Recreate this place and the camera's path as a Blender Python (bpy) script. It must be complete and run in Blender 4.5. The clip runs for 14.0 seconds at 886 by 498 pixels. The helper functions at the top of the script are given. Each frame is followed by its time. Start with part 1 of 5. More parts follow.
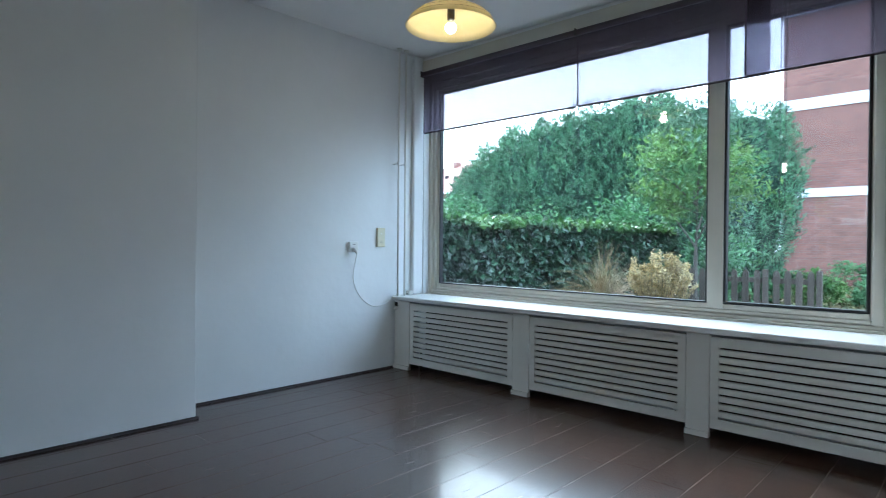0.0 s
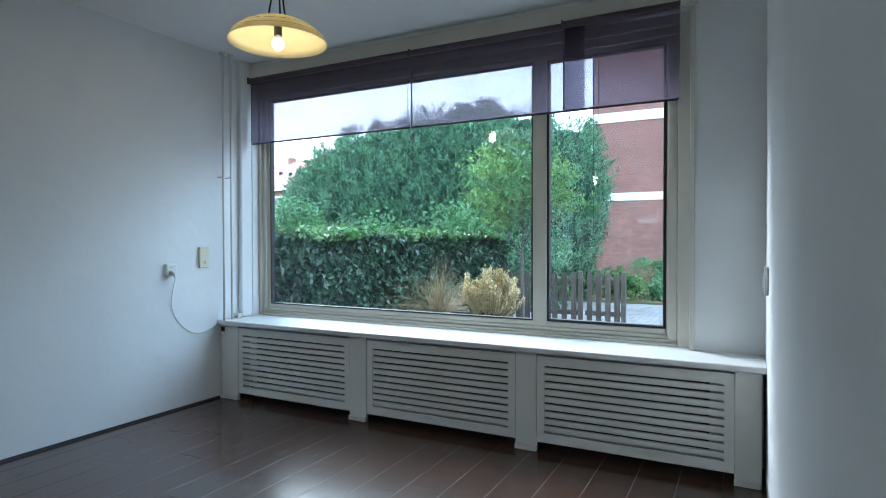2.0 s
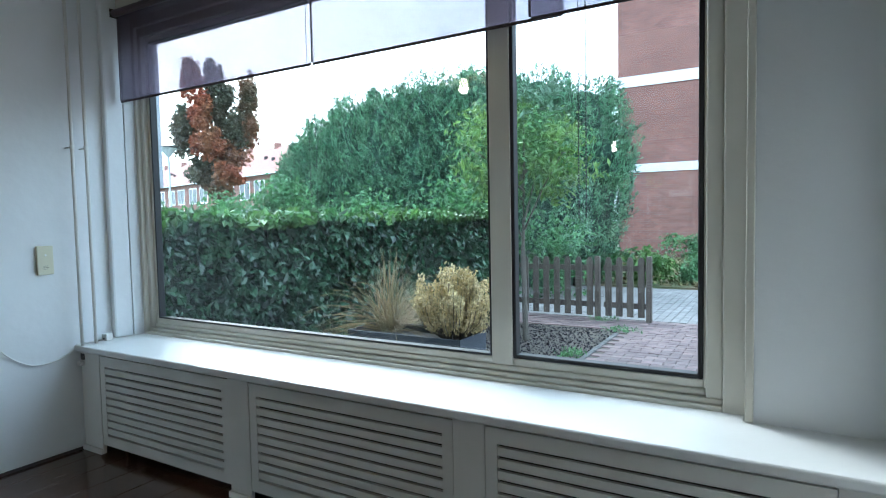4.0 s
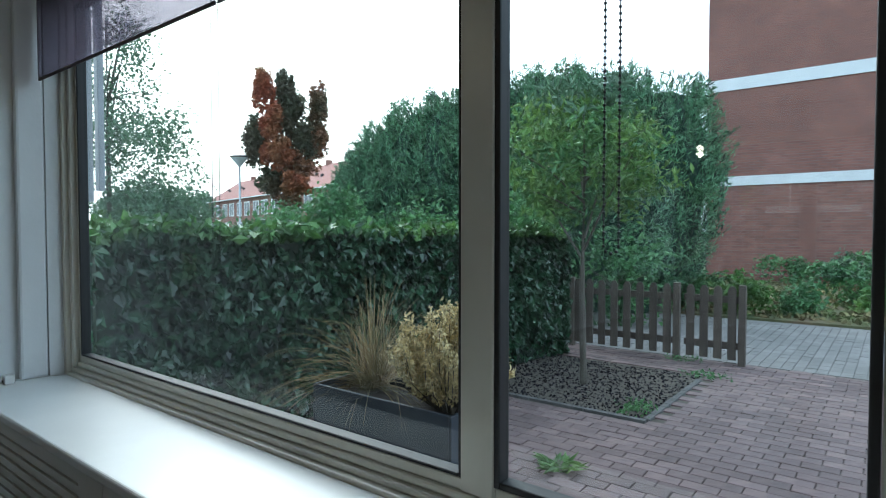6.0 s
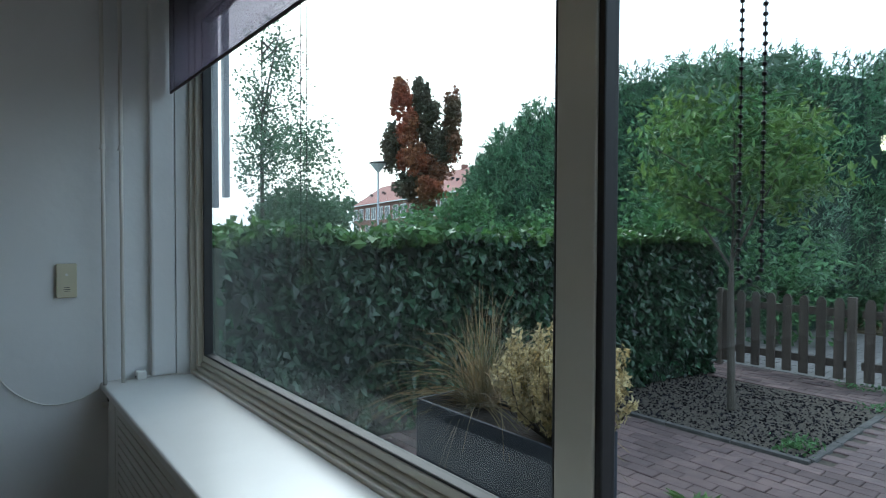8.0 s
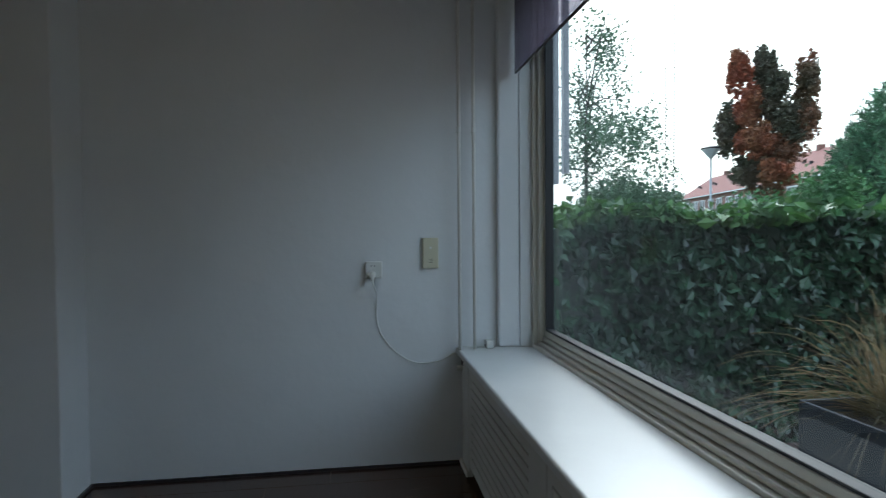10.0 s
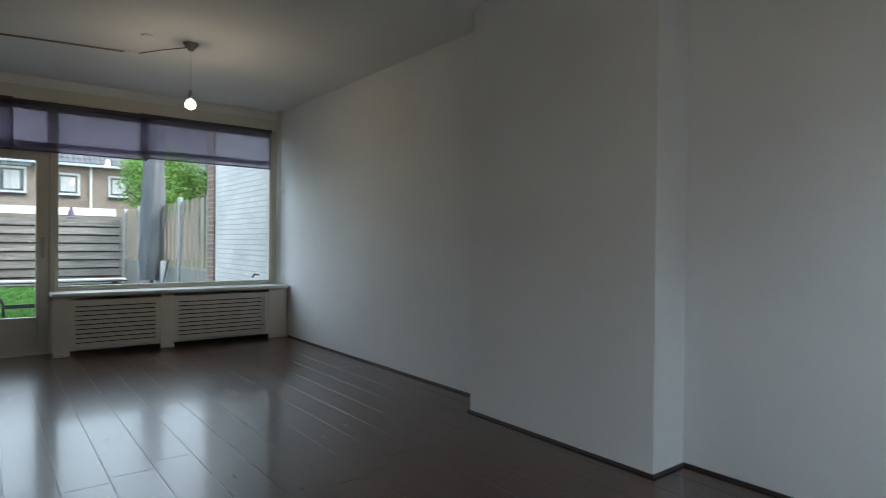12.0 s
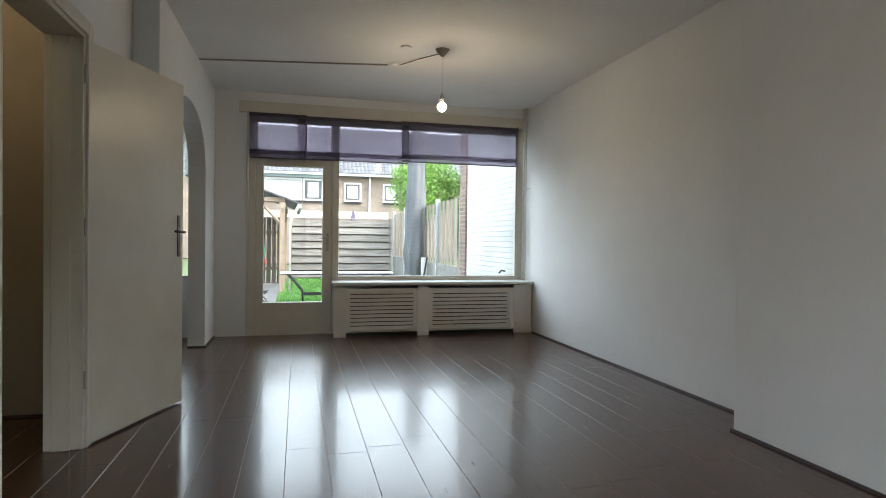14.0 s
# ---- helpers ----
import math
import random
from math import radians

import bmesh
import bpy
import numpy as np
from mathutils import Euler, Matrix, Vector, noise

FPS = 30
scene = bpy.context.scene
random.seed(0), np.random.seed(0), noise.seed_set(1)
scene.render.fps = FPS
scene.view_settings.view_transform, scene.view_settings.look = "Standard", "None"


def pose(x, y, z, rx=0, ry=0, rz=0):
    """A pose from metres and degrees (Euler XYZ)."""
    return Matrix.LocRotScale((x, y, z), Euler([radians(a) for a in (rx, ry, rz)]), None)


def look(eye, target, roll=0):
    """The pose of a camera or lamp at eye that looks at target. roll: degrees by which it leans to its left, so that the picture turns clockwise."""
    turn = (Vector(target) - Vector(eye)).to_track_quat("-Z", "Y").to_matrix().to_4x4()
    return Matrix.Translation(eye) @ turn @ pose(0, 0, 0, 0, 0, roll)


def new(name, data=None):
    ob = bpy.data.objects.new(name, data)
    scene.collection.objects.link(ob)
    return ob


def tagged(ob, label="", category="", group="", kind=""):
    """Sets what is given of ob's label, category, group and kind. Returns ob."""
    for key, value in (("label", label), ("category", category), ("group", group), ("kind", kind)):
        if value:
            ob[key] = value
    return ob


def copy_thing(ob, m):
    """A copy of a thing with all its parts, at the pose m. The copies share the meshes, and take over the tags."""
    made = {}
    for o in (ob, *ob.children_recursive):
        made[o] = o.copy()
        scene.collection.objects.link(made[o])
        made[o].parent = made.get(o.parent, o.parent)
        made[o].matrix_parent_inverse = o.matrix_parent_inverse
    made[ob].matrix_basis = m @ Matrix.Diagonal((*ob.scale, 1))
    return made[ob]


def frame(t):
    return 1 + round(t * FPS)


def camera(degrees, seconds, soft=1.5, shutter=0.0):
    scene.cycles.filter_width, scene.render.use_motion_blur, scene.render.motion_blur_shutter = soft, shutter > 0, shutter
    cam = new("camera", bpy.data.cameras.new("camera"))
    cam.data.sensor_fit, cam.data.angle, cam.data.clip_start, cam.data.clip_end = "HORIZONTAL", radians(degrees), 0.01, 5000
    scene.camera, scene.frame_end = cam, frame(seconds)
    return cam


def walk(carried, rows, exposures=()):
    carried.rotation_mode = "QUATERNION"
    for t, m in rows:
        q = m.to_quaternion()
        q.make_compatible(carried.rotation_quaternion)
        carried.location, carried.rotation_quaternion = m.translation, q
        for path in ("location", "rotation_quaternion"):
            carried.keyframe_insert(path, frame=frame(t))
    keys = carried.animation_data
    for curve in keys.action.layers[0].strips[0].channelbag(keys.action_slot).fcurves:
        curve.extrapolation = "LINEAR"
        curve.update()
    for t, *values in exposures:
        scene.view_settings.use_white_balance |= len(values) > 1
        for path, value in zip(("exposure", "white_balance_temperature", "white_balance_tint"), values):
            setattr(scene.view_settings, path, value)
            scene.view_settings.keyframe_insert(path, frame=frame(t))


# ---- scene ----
cam = camera(74.4, 14.0, 0.95, 0.2)
PATH = [
    (0, (3.431, -3.660, 1.037), (4.887, -2.289, 1.020), 0.5),
    (0.5, (3.444, -3.655, 1.085), (5.067, -2.486, 1.057), 0.2),
    (1, (3.478, -3.645, 1.107), (5.217, -2.656, 1.080), 0.2),
    (1.5, (3.507, -3.635, 1.157), (5.277, -2.703, 1.131), 0.1),
    (2, (3.510, -3.620, 1.211), (5.284, -2.697, 1.182), -0.1),
    (2.5, (3.619, -3.580, 1.229), (5.394, -2.657, 1.195), -0.2),
    (3, (3.973, -3.500, 1.227), (5.746, -2.576, 1.192), -0.2),
    (3.2, (4.183, -3.505, 1.277), (5.938, -2.549, 1.2), -1.0),
    (5.5, (5.835, -3.238, 1.274), (7.482, -2.104, 1.215), 0.1),
    (6, (5.993, -3.218, 1.292), (7.571, -1.989, 1.23), 0.0),
    (6.5, (6.105, -3.207, 1.307), (7.602, -1.882, 1.246), 0.0),
    (7, (6.177, -3.187, 1.312), (7.607, -1.79, 1.254), -0.1),
    (9.5, (6.244, -3.025, 1.235), (6.89, -1.133, 1.173), 0.1),
    (10, (6.2, -2.95, 1.195), (6.486, -0.974, 1.136), -0.5),
    (10.5, (6.25, -2.875, 1.17), (6.089, -0.881, 1.13), -0.4),
    (11, (6.430, -2.859, 1.029), (5.663, -1.012, 1.072), 0.0),
    (11.5, (6.531, -2.703, 1.088), (5.249, -1.168, 1.081), -0.0),
    (12, (6.494, -2.782, 1.111), (4.918, -1.55, 1.09), 0.6),
    (12.5, (6.449, -2.697, 1.098), (4.655, -1.812, 1.074), 0.5),
    (13, (6.41, -2.671, 1.074), (4.497, -2.089, 1.048), 0.6),
    (13.5, (6.378, -2.669, 1.047), (4.442, -2.168, 1.024), 0.6),
    (14, (6.388, -2.68, 1.058), (4.448, -2.197, 1.031), 0.7),
]
EXPOSURES = [(0.0, 2.35, 5050, 4), (3.2, 2.27, 5080, 3), (5.5, 1.25, 5450, 2), (7.0, 0.72, 5420, 2), (9.5, 0.66, 5480, 6), (10.5, 0.74, 5500, 6), (11.5, 1.32, 5750, 7), (12.5, 1.92, 6150, 10), (13.2, 2.2, 6330, 10), (14.0, 2.48, 6380, 11)]
walk(cam, [(t, look(eye, target, roll)) for t, eye, target, roll in PATH], EXPOSURES)

# ---------------- world and light ----------------
world = bpy.data.worlds.new("sky")
scene.world = world
world.use_nodes = True
wn = world.node_tree
sky = wn.nodes.new("ShaderNodeTexSky")
sky.sky_type = "NISHITA"
sky.sun_disc = False
sky.sun_elevation, sky.sun_rotation = radians(38), radians(30)
sky.air_density, sky.dust_density = 1.6, 5.0
wn.nodes["Background"].inputs["Strength"].default_value = 0.15
veil = wn.nodes.new("ShaderNodeMix")
veil.data_type = "RGBA"
veil.inputs["Factor"].default_value = 0.65
veil.inputs["B"].default_value = (9.0, 9.6, 10.4, 1)
wn.links.new(sky.outputs[0], veil.inputs["A"])
wn.links.new(veil.outputs["Result"], wn.nodes["Background"].inputs["Color"])
sun = new("sun", bpy.data.lights.new("sun", "SUN"))
sun.data.energy, sun.data.angle, sun.data.color = 0.8, radians(25), (1.0, 0.97, 0.93)
sun.matrix_world = pose(0, 0, 10, 52, 0, 150)


def lamp_light(name, place, watts, colour, radius):
    ob = new(name, bpy.data.lights.new(name, "POINT"))
    ob.data.energy, ob.data.color, ob.data.shadow_soft_size = watts, colour, radius
    ob.location = place
    return ob


# ---------------- dimensions ----------------
XR, XF = -0.27, 7.02        # inner faces of the rear and front walls
YS, YD = -3.55, -3.71       # south wall by the arch, and by the hall door
H = 2.65                    # ceiling
SILL = 0.60
G, GR = -0.15, -0.10        # ground in front and behind
GLASS_F, GLASS_R = 7.15, -0.31


# ---------------- materials ----------------
def node_material(name):
    m = bpy.data.materials.new(name)
    m.use_nodes = True
    return m, m.node_tree.nodes, m.node_tree.links, m.node_tree.nodes["Principled BSDF"]


def surface(name, c1, c2=None, scale=4.0, rough=0.6, bump=0.0, bump_scale=60.0, metal=0.0, stretch=(1, 1, 1), vary=0.0, coat=0.0, rough2=None, detail=6.0, island=False, through_light=0.0):
    """Two-colour noise, fine relief, and a shift of brightness from piece to piece."""
    m, n, l, b = node_material(name)
    c2 = c2 or tuple(v * 0.88 for v in c1)
    tc, mp = n.new("ShaderNodeTexCoord"), n.new("ShaderNodeMapping")
    mp.inputs["Scale"].default_value = stretch
    l.new(tc.outputs["Object"], mp.inputs["Vector"])
    big = n.new("ShaderNodeTexNoise")
    big.inputs["Scale"].default_value, big.inputs["Detail"].default_value, big.inputs["Roughness"].default_value = scale, detail, 0.6
    l.new(mp.outputs[0], big.inputs["Vector"])
    ramp = n.new("ShaderNodeValToRGB")
    ramp.color_ramp.elements[0].position, ramp.color_ramp.elements[1].position = 0.35, 0.65
    ramp.color_ramp.elements[0].color, ramp.color_ramp.elements[1].color = (*c1, 1), (*c2, 1)
    l.new(big.outputs["Fac"], ramp.inputs["Fac"])
    colour = ramp.outputs["Color"]
    if vary:
        if island:
            src = n.new("ShaderNodeNewGeometry").outputs["Random Per Island"]
        else:
            src = n.new("ShaderNodeObjectInfo").outputs["Random"]
        mr = n.new("ShaderNodeMapRange")
        mr.inputs["To Min"].default_value, mr.inputs["To Max"].default_value = 1 - vary, 1 + vary
        l.new(src, mr.inputs["Value"])
        hsv = n.new("ShaderNodeHueSaturation")
        l.new(mr.outputs["Result"], hsv.inputs["Value"])
        l.new(colour, hsv.inputs["Color"])
        colour = hsv.outputs["Color"]
    l.new(colour, b.inputs["Base Color"])
    b.inputs["Metallic"].default_value = metal
    if coat:
        b.inputs["Coat Weight"].default_value, b.inputs["Coat Roughness"].default_value = coat, 0.1
    mr2 = n.new("ShaderNodeMapRange")
    mr2.inputs["To Min"].default_value, mr2.inputs["To Max"].default_value = rough, rough2 if rough2 is not None else min(1, rough + 0.1)
    l.new(big.outputs["Fac"], mr2.inputs["Value"])
    l.new(mr2.outputs["Result"], b.inputs["Roughness"])
    if bump:
        fine = n.new("ShaderNodeTexNoise")
        fine.inputs["Scale"].default_value, fine.inputs["Detail"].default_value = bump_scale, 4
        l.new(mp.outputs[0], fine.inputs["Vector"])
        bp = n.new("ShaderNodeBump")
        bp.inputs["Strength"].default_value, bp.inputs["Distance"].default_value = bump, 0.01
        l.new(fine.outputs["Fac"], bp.inputs["Height"])
        l.new(bp.outputs["Normal"], b.inputs["Normal"])
    if through_light:
        tr, mx = n.new("ShaderNodeBsdfTranslucent"), n.new("ShaderNodeMixShader")
        l.new(colour, tr.inputs["Color"])
        mx.inputs[0].default_value = through_light
        l.new(b.outputs[0], mx.inputs[1])
        l.new(tr.outputs[0], mx.inputs[2])
        l.new(mx.outputs[0], n["Material Output"].inputs["Surface"])
    return m


def brick_surface(name, c1, c2, mortar, along, scale=1.0, bw=0.21, bh=0.0625, gap=0.01, relief=0.5, rough=0.85):
    """Coursed brick; along names the two axes that the wall spans."""
    m, n, l, b = node_material(name)
    tc, sep, com = n.new("ShaderNodeTexCoord"), n.new("ShaderNodeSeparateXYZ"), n.new("ShaderNodeCombineXYZ")
    l.new(tc.outputs["Object"], sep.inputs[0])
    l.new(sep.outputs[along[0]], com.inputs["X"])
    l.new(sep.outputs[along[1]], com.inputs["Y"])
    br = n.new("ShaderNodeTexBrick")
    br.inputs["Scale"].default_value = scale
    br.inputs["Brick Width"].default_value, br.inputs["Row Height"].default_value, br.inputs["Mortar Size"].default_value = bw + gap, bh + gap, gap / 2
    br.inputs["Color1"].default_value, br.inputs["Color2"].default_value, br.inputs["Mortar"].default_value = (*c1, 1), (*c2, 1), (*mortar, 1)
    l.new(com.outputs[0], br.inputs["Vector"])
    ns, mx = n.new("ShaderNodeTexNoise"), n.new("ShaderNodeMix")
    ns.inputs["Scale"].default_value, ns.inputs["Detail"].default_value = 1.3, 8
    l.new(tc.outputs["Object"], ns.inputs["Vector"])
    mx.data_type, mx.blend_type = "RGBA", "MULTIPLY"
    mx.inputs["Factor"].default_value = 0.5
    l.new(br.outputs["Color"], mx.inputs["A"])
    l.new(ns.outputs["Fac"], mx.inputs["B"])
    l.new(mx.outputs["Result"], b.inputs["Base Color"])
    b.inputs["Roughness"].default_value = rough
    bp = n.new("ShaderNodeBump")
    bp.inputs["Strength"].default_value, bp.inputs["Distance"].default_value = relief, 0.01
    bp.invert = True
    l.new(br.outputs["Fac"], bp.inputs["Height"])
    l.new(bp.outputs["Normal"], b.inputs["Normal"])
    return m


def glass_surface(name, tint=(0.93, 0.96, 0.95)):
    m, n, l, b = node_material(name)
    tr, gl, mx, fr = n.new("ShaderNodeBsdfTransparent"), n.new("ShaderNodeBsdfGlossy"), n.new("ShaderNodeMixShader"), n.new("ShaderNodeMath")
    lw = n.new("ShaderNodeLayerWeight")
    lw.inputs["Blend"].default_value = 0.5
    tr.inputs["Color"].default_value = (*tint, 1)
    gl.inputs["Roughness"].default_value = 0.0
    fr.operation = "POWER"
    fr.inputs[1].default_value = 4.0
    l.new(lw.outputs["Facing"], fr.inputs[0])
    mr = n.new("ShaderNodeMapRange")
    mr.inputs["To Min"].default_value, mr.inputs["To Max"].default_value = 0.04, 0.55
    l.new(fr.outputs[0], mr.inputs["Value"])
    l.new(mr.outputs["Result"], mx.inputs[0])
    l.new(tr.outputs[0], mx.inputs[1])
    l.new(gl.outputs[0], mx.inputs[2])
    l.new(mx.outputs[0], n["Material Output"].inputs["Surface"])
    return m


def sheer_surface(name, cloth, tint, clear):
    """Woven screen cloth: part is open weave, the rest is cloth that lets light through."""
    m, n, l, b = node_material(name)
    tr, tl, m1, m2 = n.new("ShaderNodeBsdfTransparent"), n.new("ShaderNodeBsdfTranslucent"), n.new("ShaderNodeMixShader"), n.new("ShaderNodeMixShader")
    b.inputs["Base Color"].default_value, b.inputs["Roughness"].default_value = (*cloth, 1), 0.8
    tl.inputs["Color"].default_value = (cloth[0] * 2.6, cloth[1] * 2.8, cloth[2] * 2.8, 1)
    tr.inputs["Color"].default_value = (*tint, 1)
    tc, wv = n.new("ShaderNodeTexCoord"), n.new("ShaderNodeTexNoise")
    mp = n.new("ShaderNodeMapping")
    mp.inputs["Scale"].default_value = (1, 2, 60)
    l.new(tc.outputs["Object"], mp.inputs[0])
    l.new(mp.outputs[0], wv.inputs["Vector"])
    wv.inputs["Scale"].default_value = 3
    mr = n.new("ShaderNodeMapRange")
    mr.inputs["To Min"].default_value, mr.inputs["To Max"].default_value = clear - 0.05, clear + 0.05
    l.new(wv.outputs["Fac"], mr.inputs["Value"])
    m1.inputs[0].default_value = 0.6
    l.new(b.outputs[0], m1.inputs[1])
    l.new(tl.outputs[0], m1.inputs[2])
    l.new(mr.outputs["Result"], m2.inputs[0])
    l.new(m1.outputs[0], m2.inputs[1])
    l.new(tr.outputs[0], m2.inputs[2])
    l.new(m2.outputs[0], n["Material Output"].inputs["Surface"])
    return m


def glow(name, colour, strength):
    m, n, l, b = node_material(name)
    b.inputs["Emission Color"].default_value, b.inputs["Emission Strength"].default_value = (*colour, 1), strength
    b.inputs["Base Color"].default_value = (0.8, 0.8, 0.8, 1)
    return m


M_WALL = surface("wall_paint", (0.72, 0.73, 0.73), (0.665, 0.67, 0.67), 0.9, 0.75, 0.22, 14)
M_CEIL = surface("ceiling_paint", (0.74, 0.74, 0.73), (0.69, 0.69, 0.68), 1.0, 0.8, 0.12, 30)
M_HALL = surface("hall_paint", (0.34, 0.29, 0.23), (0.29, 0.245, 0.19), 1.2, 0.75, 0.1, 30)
M_TRIM = surface("cream_gloss_paint", (0.60, 0.575, 0.50), (0.55, 0.525, 0.45), 3, 0.28, 0.05, 30)
M_SLOTSHADE = surface("brown_radiator_enamel", (0.045, 0.036, 0.03), (0.03, 0.024, 0.02), 5, 0.5)
M_CREAM = surface("cream_satin_paint", (0.66, 0.645, 0.60), (0.62, 0.60, 0.55), 3, 0.38, 0.05, 30)
M_SILL = surface("white_gloss_paint", (0.69, 0.69, 0.67), (0.64, 0.64, 0.62), 2, 0.24, 0.04, 20)
M_DARKSKIRT = surface("dark_skirting", (0.035, 0.03, 0.035), (0.02, 0.018, 0.02), 5, 0.4)
M_PLANK = surface("dark_laminate", (0.078, 0.039, 0.024), (0.045, 0.023, 0.015), 4, 0.21, 0.02, 12, stretch=(0.5, 3, 1), vary=0.14, rough2=0.30, coat=0.32)
M_JOINTGLINT = surface("pale_joint", (0.26, 0.23, 0.20), (0.18, 0.16, 0.14), 8, 0.35)
M_GLASS = glass_surface("window_glass")
M_GASKET = surface("black_gasket", (0.015, 0.015, 0.016), None, 5, 0.5)
M_BLIND = sheer_surface("dark_screen_cloth", (0.09, 0.074, 0.09), (0.90, 0.87, 0.93), 0.45)
M_BAR = surface("dark_blind_bar", (0.05, 0.035, 0.045), None, 5, 0.4)
M_PLASTIC = surface("white_plastic", (0.70, 0.70, 0.67), (0.66, 0.66, 0.62), 5, 0.35)
M_YELLOWED = surface("yellowed_plastic", (0.58, 0.55, 0.40), (0.53, 0.50, 0.36), 5, 0.4)
M_BLACK = surface("black_plastic", (0.02, 0.02, 0.02), None, 5, 0.4)
M_STEEL = surface("brushed_steel", (0.45, 0.44, 0.42), (0.35, 0.34, 0.32), 12, 0.3, metal=1.0)
M_AGED = surface("aged_steel", (0.13, 0.12, 0.11), (0.09, 0.085, 0.08), 12, 0.35, metal=0.7)
M_DARKMETAL = surface("dark_metal", (0.03, 0.03, 0.035), None, 9, 0.45, metal=0.5)
M_SHADE = surface("amber_glass_shade", (0.84, 0.76, 0.50), (0.80, 0.70, 0.40), 6, 0.25, through_light=0.5)
M_KEY = surface("bronze_key_pattern", (0.25, 0.15, 0.05), None, 9, 0.4)
M_BULB_W = glow("warm_bulb_glass", (1.0, 0.78, 0.45), 6)
M_BULB_C = glow("bulb_glass", (1.0, 0.84, 0.62), 9)
M_PAVER = surface("red_paving_brick", (0.155, 0.105, 0.10), (0.11, 0.078, 0.078), 9, 0.7, 0.5, 60, vary=0.28)
M_PAVER_I = surface("red_paving_brick_far", (0.155, 0.105, 0.10), (0.11, 0.078, 0.078), 9, 0.7, 0.5, 60, vary=0.28, island=True)
M_SAND = surface("joint_sand", (0.09, 0.075, 0.06), (0.06, 0.05, 0.04), 20, 0.95, 0.4)
M_GREYPAVE = surface("grey_paving", (0.215, 0.205, 0.195), (0.165, 0.157, 0.15), 2.5, 0.85, 0.3, 60, vary=0.12, island=True)
M_KERB = surface("concrete", (0.24, 0.23, 0.215), (0.17, 0.165, 0.155), 6, 0.9, 0.5, 80)
M_EDGE = surface("worn_concrete_edging", (0.115, 0.11, 0.105), (0.07, 0.068, 0.066), 8, 0.9, 0.6, 60)
M_SLAB = surface("damp_grey_slabs", (0.13, 0.125, 0.12), (0.085, 0.083, 0.08), 2.2, 0.85, 0.5, 60)
M_YELLOW = surface("yellow_frame_paint", (0.62, 0.50, 0.04), (0.54, 0.44, 0.05), 3, 0.45)
M_AWNING = surface("pale_grey_coated_metal", (0.42, 0.44, 0.47), (0.36, 0.38, 0.41), 3, 0.4)
M_GREYFRAME = surface("grey_white_frame_paint", (0.55, 0.56, 0.56), (0.46, 0.47, 0.47), 3, 0.45)
M_SOIL = surface("dark_soil", (0.035, 0.026, 0.02), (0.02, 0.015, 0.012), 12, 0.95, 0.9, 60)
M_GRAVEL = surface("slate_chips", (0.019, 0.018, 0.024), (0.010, 0.010, 0.014), 10, 0.92, vary=0.6, island=True)
M_GRAVEL.node_tree.nodes["Principled BSDF"].inputs["Specular IOR Level"].default_value = 0.12
M_TURF = surface("turf", (0.05, 0.10, 0.025), (0.075, 0.075, 0.03), 2.0, 0.95, 0.9, 60)
M_VERGE = surface("verge_soil", (0.06, 0.085, 0.03), (0.13, 0.095, 0.055), 1.2, 0.95, 0.9, 40)
M_LAWNBLADE = surface("lawn_blades", (0.10, 0.26, 0.05), (0.14, 0.30, 0.07), 3, 0.7, vary=0.3, island=True, through_light=0.3)
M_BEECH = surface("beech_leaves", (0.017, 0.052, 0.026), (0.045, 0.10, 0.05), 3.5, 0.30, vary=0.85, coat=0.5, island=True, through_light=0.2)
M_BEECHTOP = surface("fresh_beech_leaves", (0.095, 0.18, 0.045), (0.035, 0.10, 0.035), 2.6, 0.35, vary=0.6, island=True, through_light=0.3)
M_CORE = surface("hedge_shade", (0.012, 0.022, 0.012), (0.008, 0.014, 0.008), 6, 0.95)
M_CONIFER = surface("conifer_sprays", (0.06, 0.145, 0.075), (0.13, 0.24, 0.125), 2.2, 0.6, vary=0.9, island=True, through_light=0.15)
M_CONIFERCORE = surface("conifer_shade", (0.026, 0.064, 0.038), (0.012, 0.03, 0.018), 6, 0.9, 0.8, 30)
M_SHRUB = surface("shrub_leaves", (0.065, 0.155, 0.065), (0.10, 0.21, 0.07), 1.5, 0.5, vary=0.45, island=True, through_light=0.25)
M_SAPLING = surface("sapling_leaves", (0.075, 0.165, 0.045), (0.15, 0.235, 0.055), 1.2, 0.45, vary=0.4, island=True, through_light=0.35)
M_REDLEAF = surface("red_maple_leaves", (0.30, 0.075, 0.035), (0.24, 0.12, 0.05), 0.6, 0.6, vary=0.4, island=True, through_light=0.25)
M_BRONZELEAF = surface("turning_leaves", (0.22, 0.085, 0.04), (0.10, 0.085, 0.045), 0.9, 0.6, vary=0.45, island=True, through_light=0.25)
M_DARKLEAF = surface("bronze_green_leaves", (0.06, 0.085, 0.05), (0.12, 0.08, 0.05), 0.6, 0.6, vary=0.4, island=True, through_light=0.25)
M_BIRCH = surface("birch_leaves", (0.085, 0.15, 0.09), (0.11, 0.18, 0.10), 0.6, 0.6, vary=0.4, island=True, through_light=0.25)
M_LIME = surface("lime_green_leaves", (0.16, 0.30, 0.06), (0.22, 0.36, 0.09), 0.6, 0.6, vary=0.35, island=True, through_light=0.35)
M_GOLD = surface("bleached_gold_foliage", (0.46, 0.36, 0.16), (0.62, 0.54, 0.33), 10, 0.8, vary=0.35, island=True, through_light=0.25)
M_STRAW = surface("straw_grass", (0.20, 0.19, 0.10), (0.34, 0.23, 0.13), 6, 0.7, vary=0.45, island=True, through_light=0.2)
